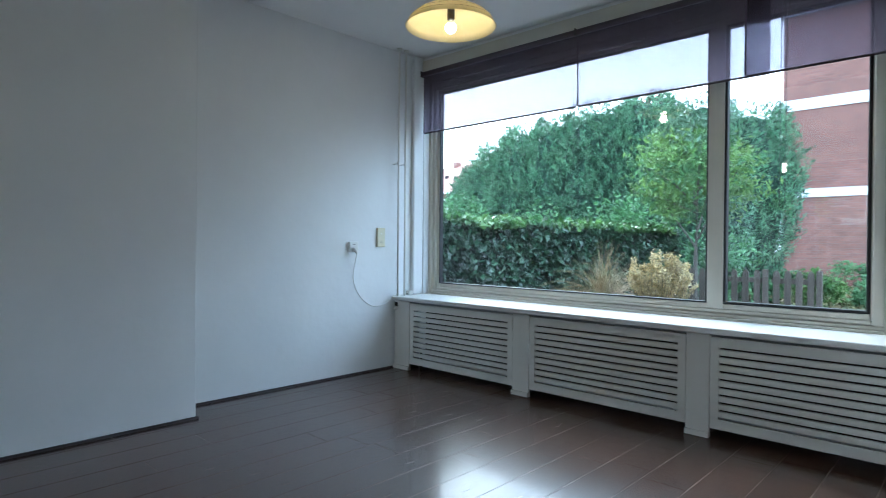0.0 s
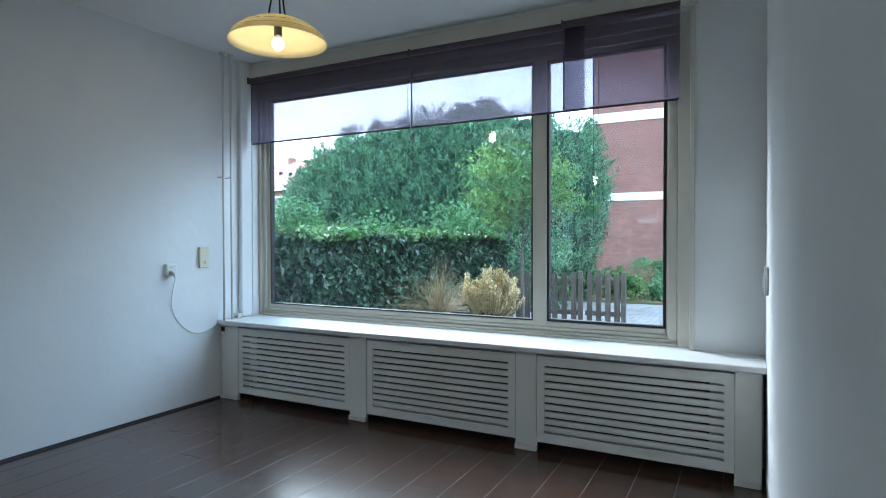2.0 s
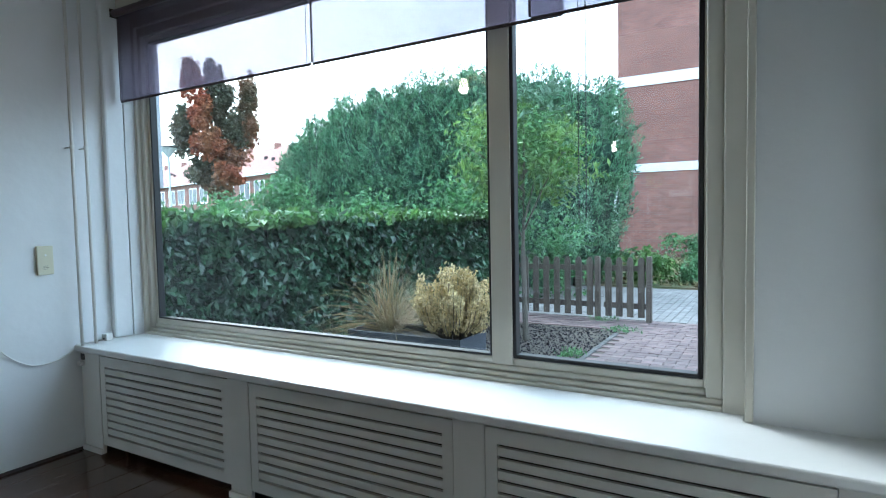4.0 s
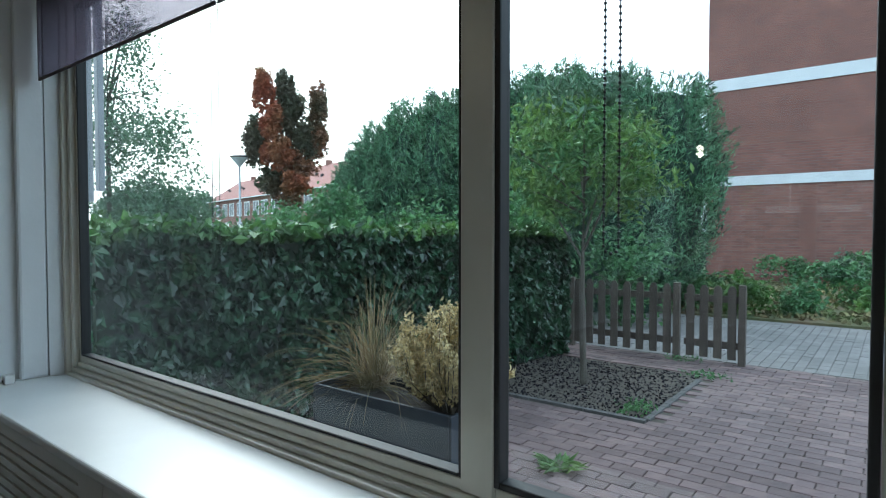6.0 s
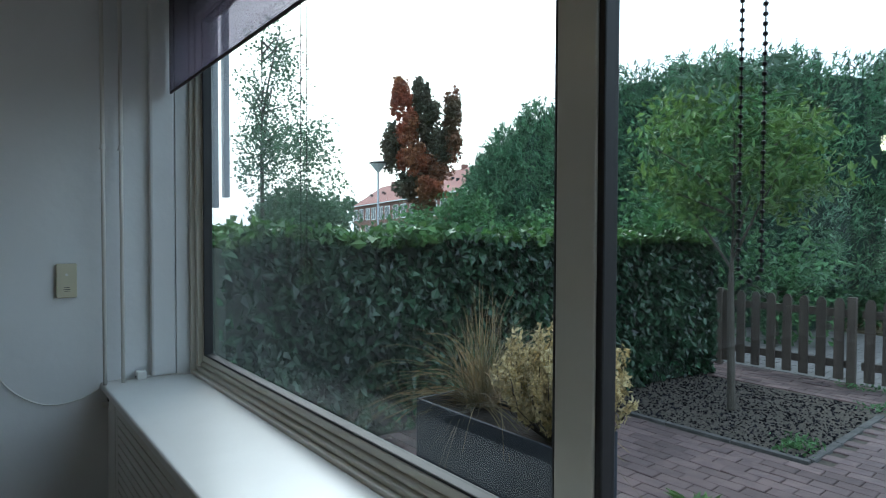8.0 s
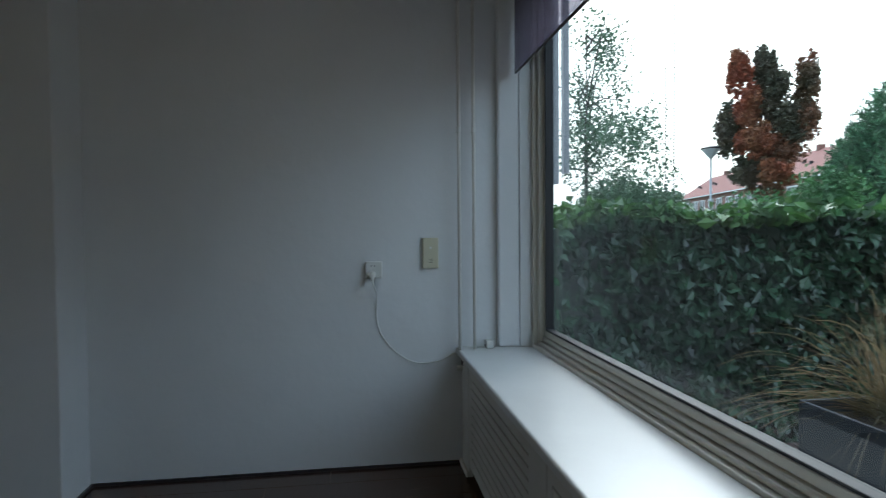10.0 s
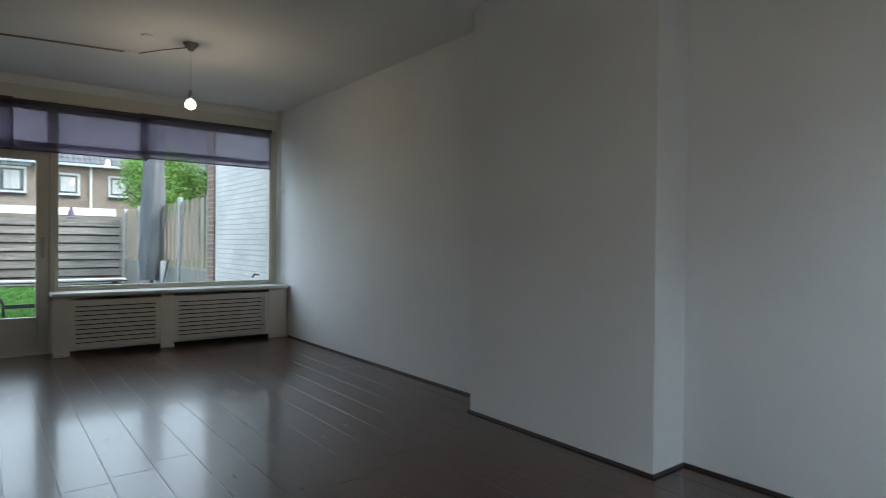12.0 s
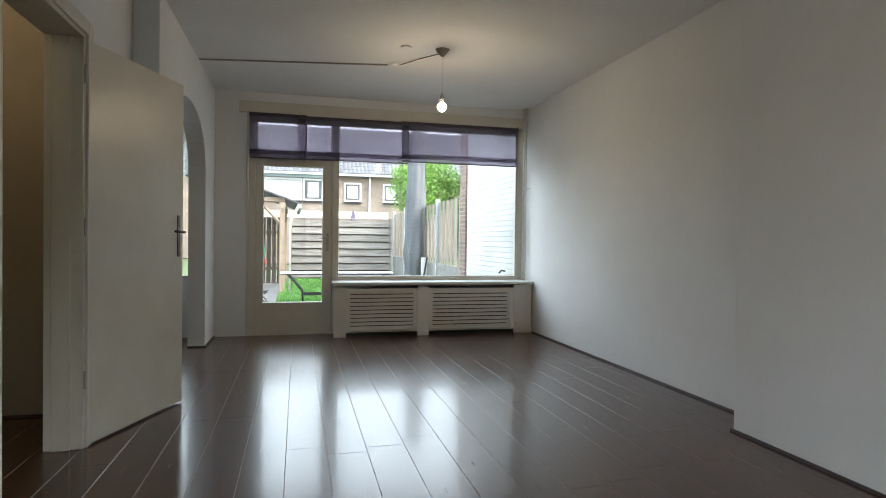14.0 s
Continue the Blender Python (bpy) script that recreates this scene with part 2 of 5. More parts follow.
M_BARK = surface("bark", (0.10, 0.09, 0.075), (0.065, 0.055, 0.045), 12, 0.9, 0.6, 50, stretch=(1, 1, 0.3))
M_WOODGREY = surface("weathered_brown_wood", (0.10, 0.082, 0.066), (0.065, 0.052, 0.044), 6, 0.85, 0.4, 50, stretch=(4, 4, 0.5), vary=0.15)
M_LAMELLA = surface("silvered_fence_wood", (0.27, 0.25, 0.23), (0.145, 0.13, 0.12), 4, 0.85, 0.4, 50, stretch=(4, 0.4, 6), vary=0.15)
M_PALEWOOD = surface("pale_larch_wood", (0.29, 0.25, 0.205), (0.20, 0.175, 0.145), 5, 0.8, 0.3, 50, stretch=(4, 4, 0.4), vary=0.12)
M_POSTWOOD = surface("pine_post", (0.30, 0.225, 0.16), (0.22, 0.165, 0.12), 5, 0.7, 0.3, 50, stretch=(4, 4, 0.4))
M_PLANTER = surface("slate_grey_planter", (0.030, 0.040, 0.056), (0.024, 0.032, 0.046), 3, 0.6)
M_REDBRICK = brick_surface("red_brick_wall", (0.33, 0.145, 0.11), (0.25, 0.11, 0.09), (0.25, 0.20, 0.175), ("Y", "Z"))
M_ROWBRICK = brick_surface("dusty_red_brick", (0.36, 0.17, 0.13), (0.30, 0.14, 0.11), (0.30, 0.22, 0.19), ("X", "Z"))
M_YELLOWBRICK = brick_surface("sandy_brown_brick", (0.34, 0.265, 0.215), (0.26, 0.20, 0.165), (0.34, 0.30, 0.26), ("Y", "Z"))
M_WHITEBRICK = brick_surface("whitewashed_brick", (0.74, 0.74, 0.72), (0.64, 0.64, 0.62), (0.50, 0.50, 0.48), ("X", "Z"), relief=0.8)
M_BAND = surface("white_concrete_band", (0.72, 0.73, 0.73), (0.64, 0.65, 0.66), 2, 0.8, 0.2)
M_REDTILE = surface("orange_roof_tile", (0.36, 0.15, 0.12), (0.30, 0.125, 0.10), 3, 0.8, vary=0.2, island=True)
M_GREYTILE = surface("grey_roof_tile", (0.12, 0.12, 0.13), (0.075, 0.075, 0.085), 3, 0.6, vary=0.2, island=True)
M_PANE = surface("dark_pane", (0.05, 0.06, 0.068), (0.09, 0.10, 0.11), 0.8, 0.22)
M_CURTAIN = surface("net_curtain", (0.50, 0.50, 0.50), (0.36, 0.37, 0.38), 3, 0.8, stretch=(6, 6, 0.3))
M_WHITEFRAME = surface("white_frame_paint", (0.78, 0.79, 0.79), None, 4, 0.4)
M_COVER = surface("grey_parasol_cover", (0.125, 0.13, 0.14), (0.085, 0.09, 0.10), 5, 0.7, 0.6, 9, stretch=(1, 1, 0.35))
M_TABLE = surface("pale_bench_top", (0.62, 0.62, 0.62), (0.5, 0.5, 0.5), 5, 0.4)
M_ZINC = surface("galvanised_metal", (0.45, 0.47, 0.49), (0.36, 0.38, 0.40), 6, 0.4, metal=0.6)
M_LACE = surface("lace_curtain", (0.75, 0.75, 0.73), (0.45, 0.47, 0.47), 30, 0.8, through_light=0.5)
M_GREENHOSE = surface("green_hose", (0.05, 0.30, 0.18), None, 5, 0.5)
M_REDPLASTIC = surface("red_plastic", (0.5, 0.06, 0.04), None, 5, 0.5)


# ---------------- mesh helpers ----------------
def bx(bm, x0, x1, y0, y1, z0, z1, bevel=0.0):
    m = Matrix.Translation(((x0 + x1) / 2, (y0 + y1) / 2, (z0 + z1) / 2)) @ Matrix.Diagonal((abs(x1 - x0), abs(y1 - y0), abs(z1 - z0), 1))
    made = bmesh.ops.create_cube(bm, size=1, matrix=m)
    if bevel:
        edges = list({e for v in made["verts"] for e in v.link_edges})
        bmesh.ops.bevel(bm, geom=edges, offset=bevel, segments=2, affect="EDGES", profile=0.5)
    return bm


def boxes(*items, bevel=0.0):
    bm = bmesh.new()
    for it in items:
        bx(bm, *it, bevel=bevel)
    return bm


def tube(bm, points, r, sides=10, r_end=None, caps=True):
    """A round bar along the points, tapering to r_end."""
    points = [Vector(p) for p in points]
    rings, count = [], len(points)
    for i, p in enumerate(points):
        d = (points[min(i + 1, count - 1)] - points[max(i - 1, 0)]).normalized()
        a = d.cross(Vector((0, 0, 1)))
        a = a.normalized() if a.length > 1e-4 else Vector((1, 0, 0))
        b = d.cross(a)
        rr = r if r_end is None else r + (r_end - r) * i / max(1, count - 1)
        rings.append([bm.verts.new(p + (a * math.cos(2 * math.pi * k / sides) + b * math.sin(2 * math.pi * k / sides)) * rr) for k in range(sides)])
    for u, v in zip(rings, rings[1:]):
        for k in range(sides):
            bm.faces.new((u[k], u[(k + 1) % sides], v[(k + 1) % sides], v[k]))
    if caps:
        bm.faces.new(rings[0][::-1])
        bm.faces.new(rings[-1])
    return bm


def lathe(bm, profile, place, sides=32):
    """Turns (radius, height) pairs round the upright through place."""
    px, py, pz = place
    rings = []
    for r, h in profile:
        rings.append([bm.verts.new((px + max(r, 0.0004) * math.cos(2 * math.pi * k / sides), py + max(r, 0.0004) * math.sin(2 * math.pi * k / sides), pz + h)) for k in range(sides)])
    for u, v in zip(rings, rings[1:]):
        for k in range(sides):
            bm.faces.new((u[k], u[(k + 1) % sides], v[(k + 1) % sides], v[k]))
    return bm


def finish(bm, name, material, smooth=False):
    bmesh.ops.recalc_face_normals(bm, faces=bm.faces)
    me = bpy.data.meshes.new(name)
    bm.to_mesh(me)
    bm.free()
    me.materials.append(material)
    if smooth:
        for p in me.polygons:
            p.use_smooth = True
    return me


def thing(name, base, label, category, group="", kind=""):
    ob = new(name)
    ob.location = base
    ob.empty_display_size = 0.1
    return tagged(ob, label, category, group, kind)


def origin_of(ob):
    at = Vector((0, 0, 0))
    while ob:
        at += ob.location
        ob = ob.parent
    return at


def part(name, bm, material, parent, label="", smooth=False, kind=""):
    """Links a bmesh, drawn in the world's coordinates, as one mesh under parent."""
    bmesh.ops.translate(bm, verts=bm.verts, vec=-origin_of(parent))
    ob = new(name, finish(bm, name, material, smooth))
    ob.parent = parent
    return tagged(ob, label, kind=kind)


def structure(name, bm, material, label="", smooth=False):
    return tagged(new(name, finish(bm, name, material, smooth)), label, kind="structure")


def solo(name, bm, material, label, category, base=(0, 0, 0), group="", smooth=False, kind=""):
    bmesh.ops.translate(bm, verts=bm.verts, vec=-Vector(base))
    ob = new(name, finish(bm, name, material, smooth))
    ob.location = base
    return tagged(ob, label, category, group, kind)


def raw_mesh(name, verts, faces, material):
    me = bpy.data.meshes.new(name)
    me.from_pydata(verts, [], faces)
    me.materials.append(material)
    return me


def leaves(name, points, size, material, seed, droop=0.3, long=1.6, outward=None):
    """A cloud of folded leaves, four corners each, at the points (an n by 3 array)."""
    rng = np.random.default_rng(seed)
    n = len(points)
    a = rng.normal(size=(n, 3))
    if outward is not None:
        a = a * 0.9 + outward * 1.2
    a[:, 2] -= droop
    a /= np.linalg.norm(a, axis=1)[:, None]
    b = np.cross(a, rng.normal(size=(n, 3)))
    b /= np.linalg.norm(b, axis=1)[:, None]
    s = size * rng.uniform(0.6, 1.3, (n, 1))
    nrm = np.cross(a, b) * s * 0.25
    v = np.stack([points - a * s * long / 2, points + b * s / 2 + nrm, points + a * s * long / 2, points - b * s / 2 + nrm], axis=1).reshape(-1, 3)
    i = np.arange(n) * 4
    f = np.concatenate([np.stack([i, i + 1, i + 2], 1), np.stack([i, i + 2, i + 3], 1)])
    return raw_mesh(name, v.tolist(), f.tolist(), material)


def add_mesh(me, parent, label="", name=None, kind=""):
    ob = new(name or me.name, me)
    ob.parent = parent
    ob.location = -origin_of(parent)
    return tagged(ob, label, kind=kind)


def lumpy_points(n, centre, radii, seed, lumps=9, shell=0.55, lump_size=0.45):
    """Points in the outer part of several overlapping lumps, for a crown with an uneven outline."""
    rng = np.random.default_rng(seed)
    c = rng.normal(size=(lumps, 3))
    c /= np.linalg.norm(c, axis=1)[:, None]
    c *= rng.uniform(0.35, 0.75, (lumps, 1))
    which = rng.integers(0, lumps, n)
    d = rng.normal(size=(n, 3))
    d /= np.linalg.norm(d, axis=1)[:, None]
    r = rng.uniform(shell, 1, (n, 1)) * lump_size * rng.uniform(0.7, 1.2, lumps)[which][:, None]
    return (c[which] + d * r) * np.array(radii) + np.array(centre)


# ---------------- the house: walls with openings ----------------
def wall_panels(u0, u1, z0, z1, holes):
    """Splits the rectangle into boxes round the holes (u0, u1, z0, z1), all in a row along u."""
    out, u = [], u0
    for a, b, c, d in sorted(holes):
        if a > u:
            out.append((u, a, z0, z1))
        if c > z0:
            out.append((a, b, z0, c))
        if d < z1:
            out.append((a, b, d, z1))
        u = b
    if u < u1:
        out.append((u, u1, z0, z1))
    return out


def wall_x(name, x0, x1, holes, y0, y1, material=M_WALL, label="", top=H):
    return structure(name, boxes(*[(x0, x1, a, b, c, d) for a, b, c, d in wall_panels(y0, y1, 0, top, holes)]), material, label)


def wall_y(name, y0, y1, holes, x0, x1, material=M_WALL, label="", top=H):
    return structure(name, boxes(*[(a, b, y0, y1, c, d) for a, b, c, d in wall_panels(x0, x1, 0, top, holes)]), material, label)


wall_x("wall_east", XF, 7.185, [(-3.34, -0.045, 0.56, 2.50)], YD - 0.16, 0.25, label="white plastered front wall round the wide window")
wall_x("wall_west", -0.42, XR, [(-3.20, -0.03, 0.0, 2.42), (-5.0, -3.72, 0.62, 2.2)], -5.8, 0.25, label="white plastered rear wall round the garden window")
wall_y("wall_north", 0.0, 0.25, [], XR, XF, label="white plastered party wall with uneven surface")
structure("chimney_breast", boxes((3.585, 4.93, -0.27, -0.001, 0, H), bevel=0.006), M_WALL, "white plastered chimney breast on the party wall")
wall_y("wall_south", YD - 0.16, YD, [(3.14, 3.98, 0, 2.08)], 2.30, XF, label="white plastered wall with the hall door opening")


def arch_wall():
    """Wall with a round-headed opening to the kitchen."""
    bm = bmesh.new()
    a, b, spring, crown, steps = 0.34, 2.0, 1.62, 2.20, 24
    mid, rad = (a + b) / 2, (b - a) / 2
    curve = [(mid - rad * math.cos(math.pi * k / steps), spring + (crown - spring) * math.sin(math.pi * k / steps) ** 0.75) for k in range(steps + 1)]
    y0, y1 = YS - 0.155, YS
    bx(bm, XR, a, y0, y1, 0, H)
    bx(bm, b, 2.30, y0, y1, 0, H)
    pts = [(a, 0)] and curve
    for y in (y0, y1):
        for (xa, za), (xb, zb) in zip(pts, pts[1:]):
            q = [bm.verts.new(p) for p in ((xa, y, za), (xb, y, zb), (xb, y, H), (xa, y, H))]
            bm.faces.new(q if y == y0 else q[::-1])
    for (xa, za), (xb, zb) in zip(pts, pts[1:]):
        bm.faces.new([bm.verts.new(p) for p in ((xa, y0, za), (xa, y1, za), (xb, y1, zb), (xb, y0, zb))])
    return structure("wall_arch", bm, M_WALL, "white wall with a round arch to the kitchen")


arch_wall()
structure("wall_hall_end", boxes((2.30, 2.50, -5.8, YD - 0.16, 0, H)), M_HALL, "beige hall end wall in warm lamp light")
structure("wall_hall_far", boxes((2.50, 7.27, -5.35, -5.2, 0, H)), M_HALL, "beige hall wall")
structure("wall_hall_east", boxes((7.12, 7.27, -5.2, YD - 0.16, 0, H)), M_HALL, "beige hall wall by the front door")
structure("wall_kitchen_south", boxes((-0.42, 2.30, -5.95, -5.8, 0, H)), M_WALL, "white kitchen wall")
structure("ceiling", boxes((-0.42, 7.27, -5.95, 0.25, H, H + 0.2)), M_CEIL, "white plastered ceiling")
# Its pale colour in the gaps stands in for light on the plank bevels.
structure("subfloor", boxes((-0.42, 7.27, -5.95, 0.25, -0.14, -0.0012)), M_JOINTGLINT, "subfloor painted pale for the light caught along plank edges")

skirt = []
T = 0.012
skirt += [(XR, 3.573, -T, -0.001, 0, 0.014), (3.573, 3.584, -0.282, -0.001, 0, 0.014), (3.573, 4.942, -0.282, -0.271, 0, 0.014), (4.931, 4.942, -0.27, -0.001, 0, 0.014), (4.942, 6.72, -T, -0.001, 0, 0.014)]
skirt += [(XR, 0.34, YS, YS + T, 0, 0.014), (0.34, 0.352, YS - 0.155, YS + T, 0, 0.014), (4.01, 6.72, YD, YD + T, 0, 0.014)]
skirt += [(2.50, 2.512, -5.2, YD - 0.16, 0, 0.014)]
structure("baseboard", boxes(*skirt), M_DARKSKIRT, "thin dark skirting strip")


# ---------------- windows ----------------
def frame_bars(y0, y1, z0, z1, x0, x1, w):
    return boxes((x0, x1, y0, y0 + w, z0, z1), (x0, x1, y1 - w, y1, z0, z1), (x0, x1, y0 + w, y1 - w, z0, z0 + w), (x0, x1, y0 + w, y1 - w, z1 - w, z1), bevel=0.004)


def front_window():
    top = 2.50
    w = tagged(thing("window_1", (7.15, -1.7, 0.6), "wide cream-painted window with a fixed large pane and a narrower one", ""), kind="structure")
    part("window_frame", boxes((7.08, 7.18, -3.34, -3.27, 0.562, top), (7.08, 7.18, -0.075, -0.045, 0.562, top), (7.08, 7.18, -3.27, -0.075, 2.44, top), (7.08, 7.18, -3.27, -0.075, 0.562, 0.615), bevel=0.005), M_TRIM, w)
    part("window_moulding", boxes((7.10, 7.17, -3.269, -3.215, 0.636, 2.384), (7.10, 7.17, -0.11, -0.075, 0.636, 2.39), (7.10, 7.17, -3.27, -0.075, 2.385, 2.44), (7.10, 7.17, -3.27, -0.075, 0.615, 0.636), bevel=0.006), M_TRIM, w)
    part("window_moulding", boxes((7.115, 7.17, -3.215, -0.11, 0.637, 0.662), bevel=0.008), M_TRIM, w)
    for n, (a, b) in enumerate(((-2.39, -0.14), (-3.20, -2.49))):
        sash = part("sash", frame_bars(a - 0.035, b + 0.03, 0.662, 2.385, 7.125, 7.165, 0.03), M_TRIM, w)
        part("gasket", frame_bars(a - 0.004, b + 0.004, 0.693, 2.355, 7.122, 7.166, 0.010 if n == 0 else 0.017), M_GASKET, sash)
        pane = part("pane", boxes((7.148, 7.152, a, b, 0.697, 2.351)), M_GLASS, w)
        pane.visible_shadow = False
    part("mullion", boxes((7.116, 7.17, -2.488, -2.396, 0.664, 2.384), bevel=0.003), M_TRIM, w)
    part("outer_sill", boxes((7.182, 7.30, -3.34, -0.045, 0.55, 0.60), bevel=0.008), M_KERB, w)


def rear_window():
    w = tagged(thing("window_2", (-0.3, -1.2, 0.6), "cream-painted garden window beside a glazed door", ""), kind="structure")
    x0, x1 = -0.36, -0.285
    part("window_frame", boxes((x0, x1, -0.10, -0.03, 0.0, 2.42), (x0, x1, -3.20, -3.13, 0.0, 2.42), (x0, x1, -3.13, -0.10, 2.36, 2.42), (x0, x1, -2.305, -2.25, 0.0, 2.36), (x0, x1, -2.25, -0.10, 0.575, 0.63), (x0, x1, -3.13, -2.305, 1.955, 2.02), bevel=0.005), M_TRIM, w)
    part("wall_under", boxes((-0.40, -0.30, -2.25, -0.10, 0.0, 0.575)), M_WALL, w)
    part("beading", frame_bars(-2.25, -0.10, 0.63, 2.36, -0.35, -0.292, 0.018), M_TRIM, w)
    part("pane", boxes((-0.322, -0.318, -2.232, -0.118, 0.648, 2.342)), M_GLASS, w).visible_shadow = False
    part("pane", boxes((-0.322, -0.318, -3.11, -2.325, 2.04, 2.345)), M_GLASS, w).visible_shadow = False
    part("beading", frame_bars(-3.13, -2.305, 2.02, 2.36, -0.35, -0.292, 0.02), M_TRIM, w)
    d = tagged(thing("door_2", (-0.31, -2.72, 0.0), "closed cream garden door with one tall pane", ""), kind="structure")
    dx0, dx1 = -0.345, -0.298
    part("leaf", boxes((dx0, dx1, -3.128, -3.06, 0.02, 1.953), (dx0, dx1, -2.40, -2.307, 0.02, 1.953), (dx0, dx1, -3.06, -2.40, 0.02, 0.345), (dx0, dx1, -3.06, -2.40, 1.875, 1.953), bevel=0.003), M_TRIM, d)
    part("glazing_bead", frame_bars(-3.06, -2.40, 0.345, 1.875, dx0 - 0.001, dx1 + 0.006, 0.014), M_TRIM, d)
    part("pane", boxes((-0.322, -0.318, -3.046, -2.414, 0.359, 1.861)), M_GLASS, d).visible_shadow = False
    part("threshold", boxes((-0.36, -0.27, -3.13, -2.305, 0.0, 0.018), bevel=0.003), M_TRIM, d)
    h = bmesh.new()
    bx(h, dx1, dx1 + 0.006, -2.372, -2.342, 0.93, 1.13, 0.002)
    tube(h, [(dx1, -2.357, 1.075), (dx1 + 0.045, -2.357, 1.075), (dx1 + 0.05, -2.37, 1.075), (dx1 + 0.05, -2.47, 1.078)], 0.008)
    part("door_handle", h, M_STEEL, d, "steel lever handle", smooth=False)


front_window()
rear_window()
structure("lintel_casing", boxes((XR, XR + 0.02, -3.30, -0.03, 2.425, 2.55), bevel=0.004), M_TRIM, "cream board above the garden window")
structure("lintel_casing", boxes((XF - 0.02, XF, -3.38, -0.03, 2.505, 2.62), bevel=0.004), M_TRIM, "cream board above the front window")
structure("jamb_casing", boxes((XF - 0.012, XF, -3.365, -3.34, SILL, 2.505), bevel=0.004), M_TRIM, "narrow cream cover strip")
structure("jamb_casing", boxes((XR, XR + 0.012, -3.225, -3.20, 0, 2.425), bevel=0.004), M_TRIM, "narrow cream cover strip")


# ---------------- radiator covers ----------------
def radiator_cover(base, x_front, way, y_end, y_start, spans, slot_top, slot_low, slots, panel_top):
    """way is -1 where the front faces -x. spans: the slotted stretches, from y to y."""
    c = thing("radiator_cover", base, "cream-painted radiator cover with horizontal slots under the window", "radiator cover")
    back = x_front - way * 0.018
    lo, hi = sorted((x_front, back))
    edges = []
    margin = 0.045
    for a, b in spans:
        p0, p1 = a - margin, b + margin
        edges.append((p0, p1))
        bm = bmesh.new()
        u, v = [p0, a, b, p1], [0.055, slot_low - 0.0055, slot_top + 0.0055, panel_top]
        for x in (lo, hi):
            g = [[bm.verts.new((x, yy, zz)) for zz in v] for yy in u]
            for i in range(3):
                for j in range(3):
                    if (i, j) != (1, 1):
                        bm.faces.new((g[i][j], g[i + 1][j], g[i + 1][j + 1], g[i][j + 1]))
            if x == lo:
                g0 = g
        for ring in (((0, 0), (3, 0), (3, 3), (0, 3)), ((1, 1), (2, 1), (2, 2), (1, 2))):
            for k in range(4):
                (i0, j0), (i1, j1) = ring[k], ring[(k + 1) % 4]
                steps = max(abs(i1 - i0), abs(j1 - j0))
                for s in range(steps):
                    ia, ja = i0 + (i1 - i0) * s // steps, j0 + (j1 - j0) * s // steps
                    ib, jb = i0 + (i1 - i0) * (s + 1) // steps, j0 + (j1 - j0) * (s + 1) // steps
                    bm.faces.new((g0[ia][ja], g0[ib][jb], g[ib][jb], g[ia][ja]))
        panel = part("panel", bm, M_CREAM, c)
        pitch = (slot_top - slot_low) / (slots - 1)
        for k in range(slots - 1):
            part("slat", boxes((lo + 0.001, hi - 0.001, a, b, slot_low + k * pitch + 0.0055, slot_low + (k + 1) * pitch - 0.0055), bevel=0.0015), M_CREAM, panel)
    edges.sort()
    posts, prev = [], y_end
    for p0, p1 in edges:
        posts.append((prev, p0))
        prev = p1
    posts.append((prev, y_start))
    for a, b in posts:
        plo, phi = sorted((x_front + way * 0.003, back))
        post = part("post", boxes((plo, phi, a + 0.002, b - 0.002, 0.0, 0.563), bevel=0.002), M_CREAM, c)
        flo, fhi = sorted((x_front + way * 0.018, x_front + way * 0.003))
        part("foot", boxes((flo, fhi, a + 0.0 if a > y_end else a + 0.002, b, 0.0, 0.032), bevel=0.005), M_CREAM, post)
    return c


radiator_cover((6.72, -1.85, 0), 6.72, -1, -3.694, -0.012, [(-1.19, -0.24), (-2.38, -1.42), (-3.525, -2.60)], 0.49, 0.115, 10, 0.55)
radiator_cover((0.0, -1.15, 0), 0.0, 1, -2.30, -0.012, [(-1.20, -0.28), (-2.12, -1.42)], 0.465, 0.075, 10, 0.527)


# Unseen filler, coloured near-black so the cover slots show dark like a shaded cavity.
def radiator(x0, x1, y0, y1, label):
    r = thing("radiator", ((x0 + x1) / 2, (y0 + y1) / 2, 0.1), label, "radiator")
    part("plate", boxes((x0, x0 + 0.012, y0, y1, 0.10, 0.50), bevel=0.003), M_SLOTSHADE, r)
    part("plate", boxes((x1 - 0.012, x1, y0, y1, 0.10, 0.50), bevel=0.003), M_SLOTSHADE, r)
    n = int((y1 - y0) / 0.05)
    part("fins", boxes(*[(x0 + 0.014, x1 - 0.014, y0 + (k + 0.3) * 0.05, y0 + (k + 0.5) * 0.05, 0.12, 0.48) for k in range(n)]), M_SLOTSHADE, r, kind="stuff")
    part("pipe", tube(bmesh.new(), [((x0 + x1) / 2, y1, 0.14), ((x0 + x1) / 2, y1 + 0.1, 0.14), ((x0 + x1) / 2, y1 + 0.1, 0.0)], 0.009, 10), M_SLOTSHADE, r)


radiator(6.80, 6.90, -3.45, -0.30, "unseen radiator added in near-black brown as shade behind the cover's slots")
radiator(-0.19, -0.10, -2.12, -0.28, "unseen radiator added in near-black brown as shade behind the rear slots")
structure("corner_boxing", boxes((6.905, XF - 0.001, -0.042, -0.001, SILL + 0.001, H - 0.001), bevel=0.012), M_WALL, "narrow rounded plaster nib beside the window")


def sill_board(name, x0, x1, y0, y1, label, nose):
    bm = boxes((x0, x1, y0, y1, SILL - 0.035, SILL), bevel=0.008)
    s = solo(name, bm, M_SILL, label, "window sill", ((x0 + x1) / 2, (y0 + y1) / 2, SILL - 0.035))
    return s


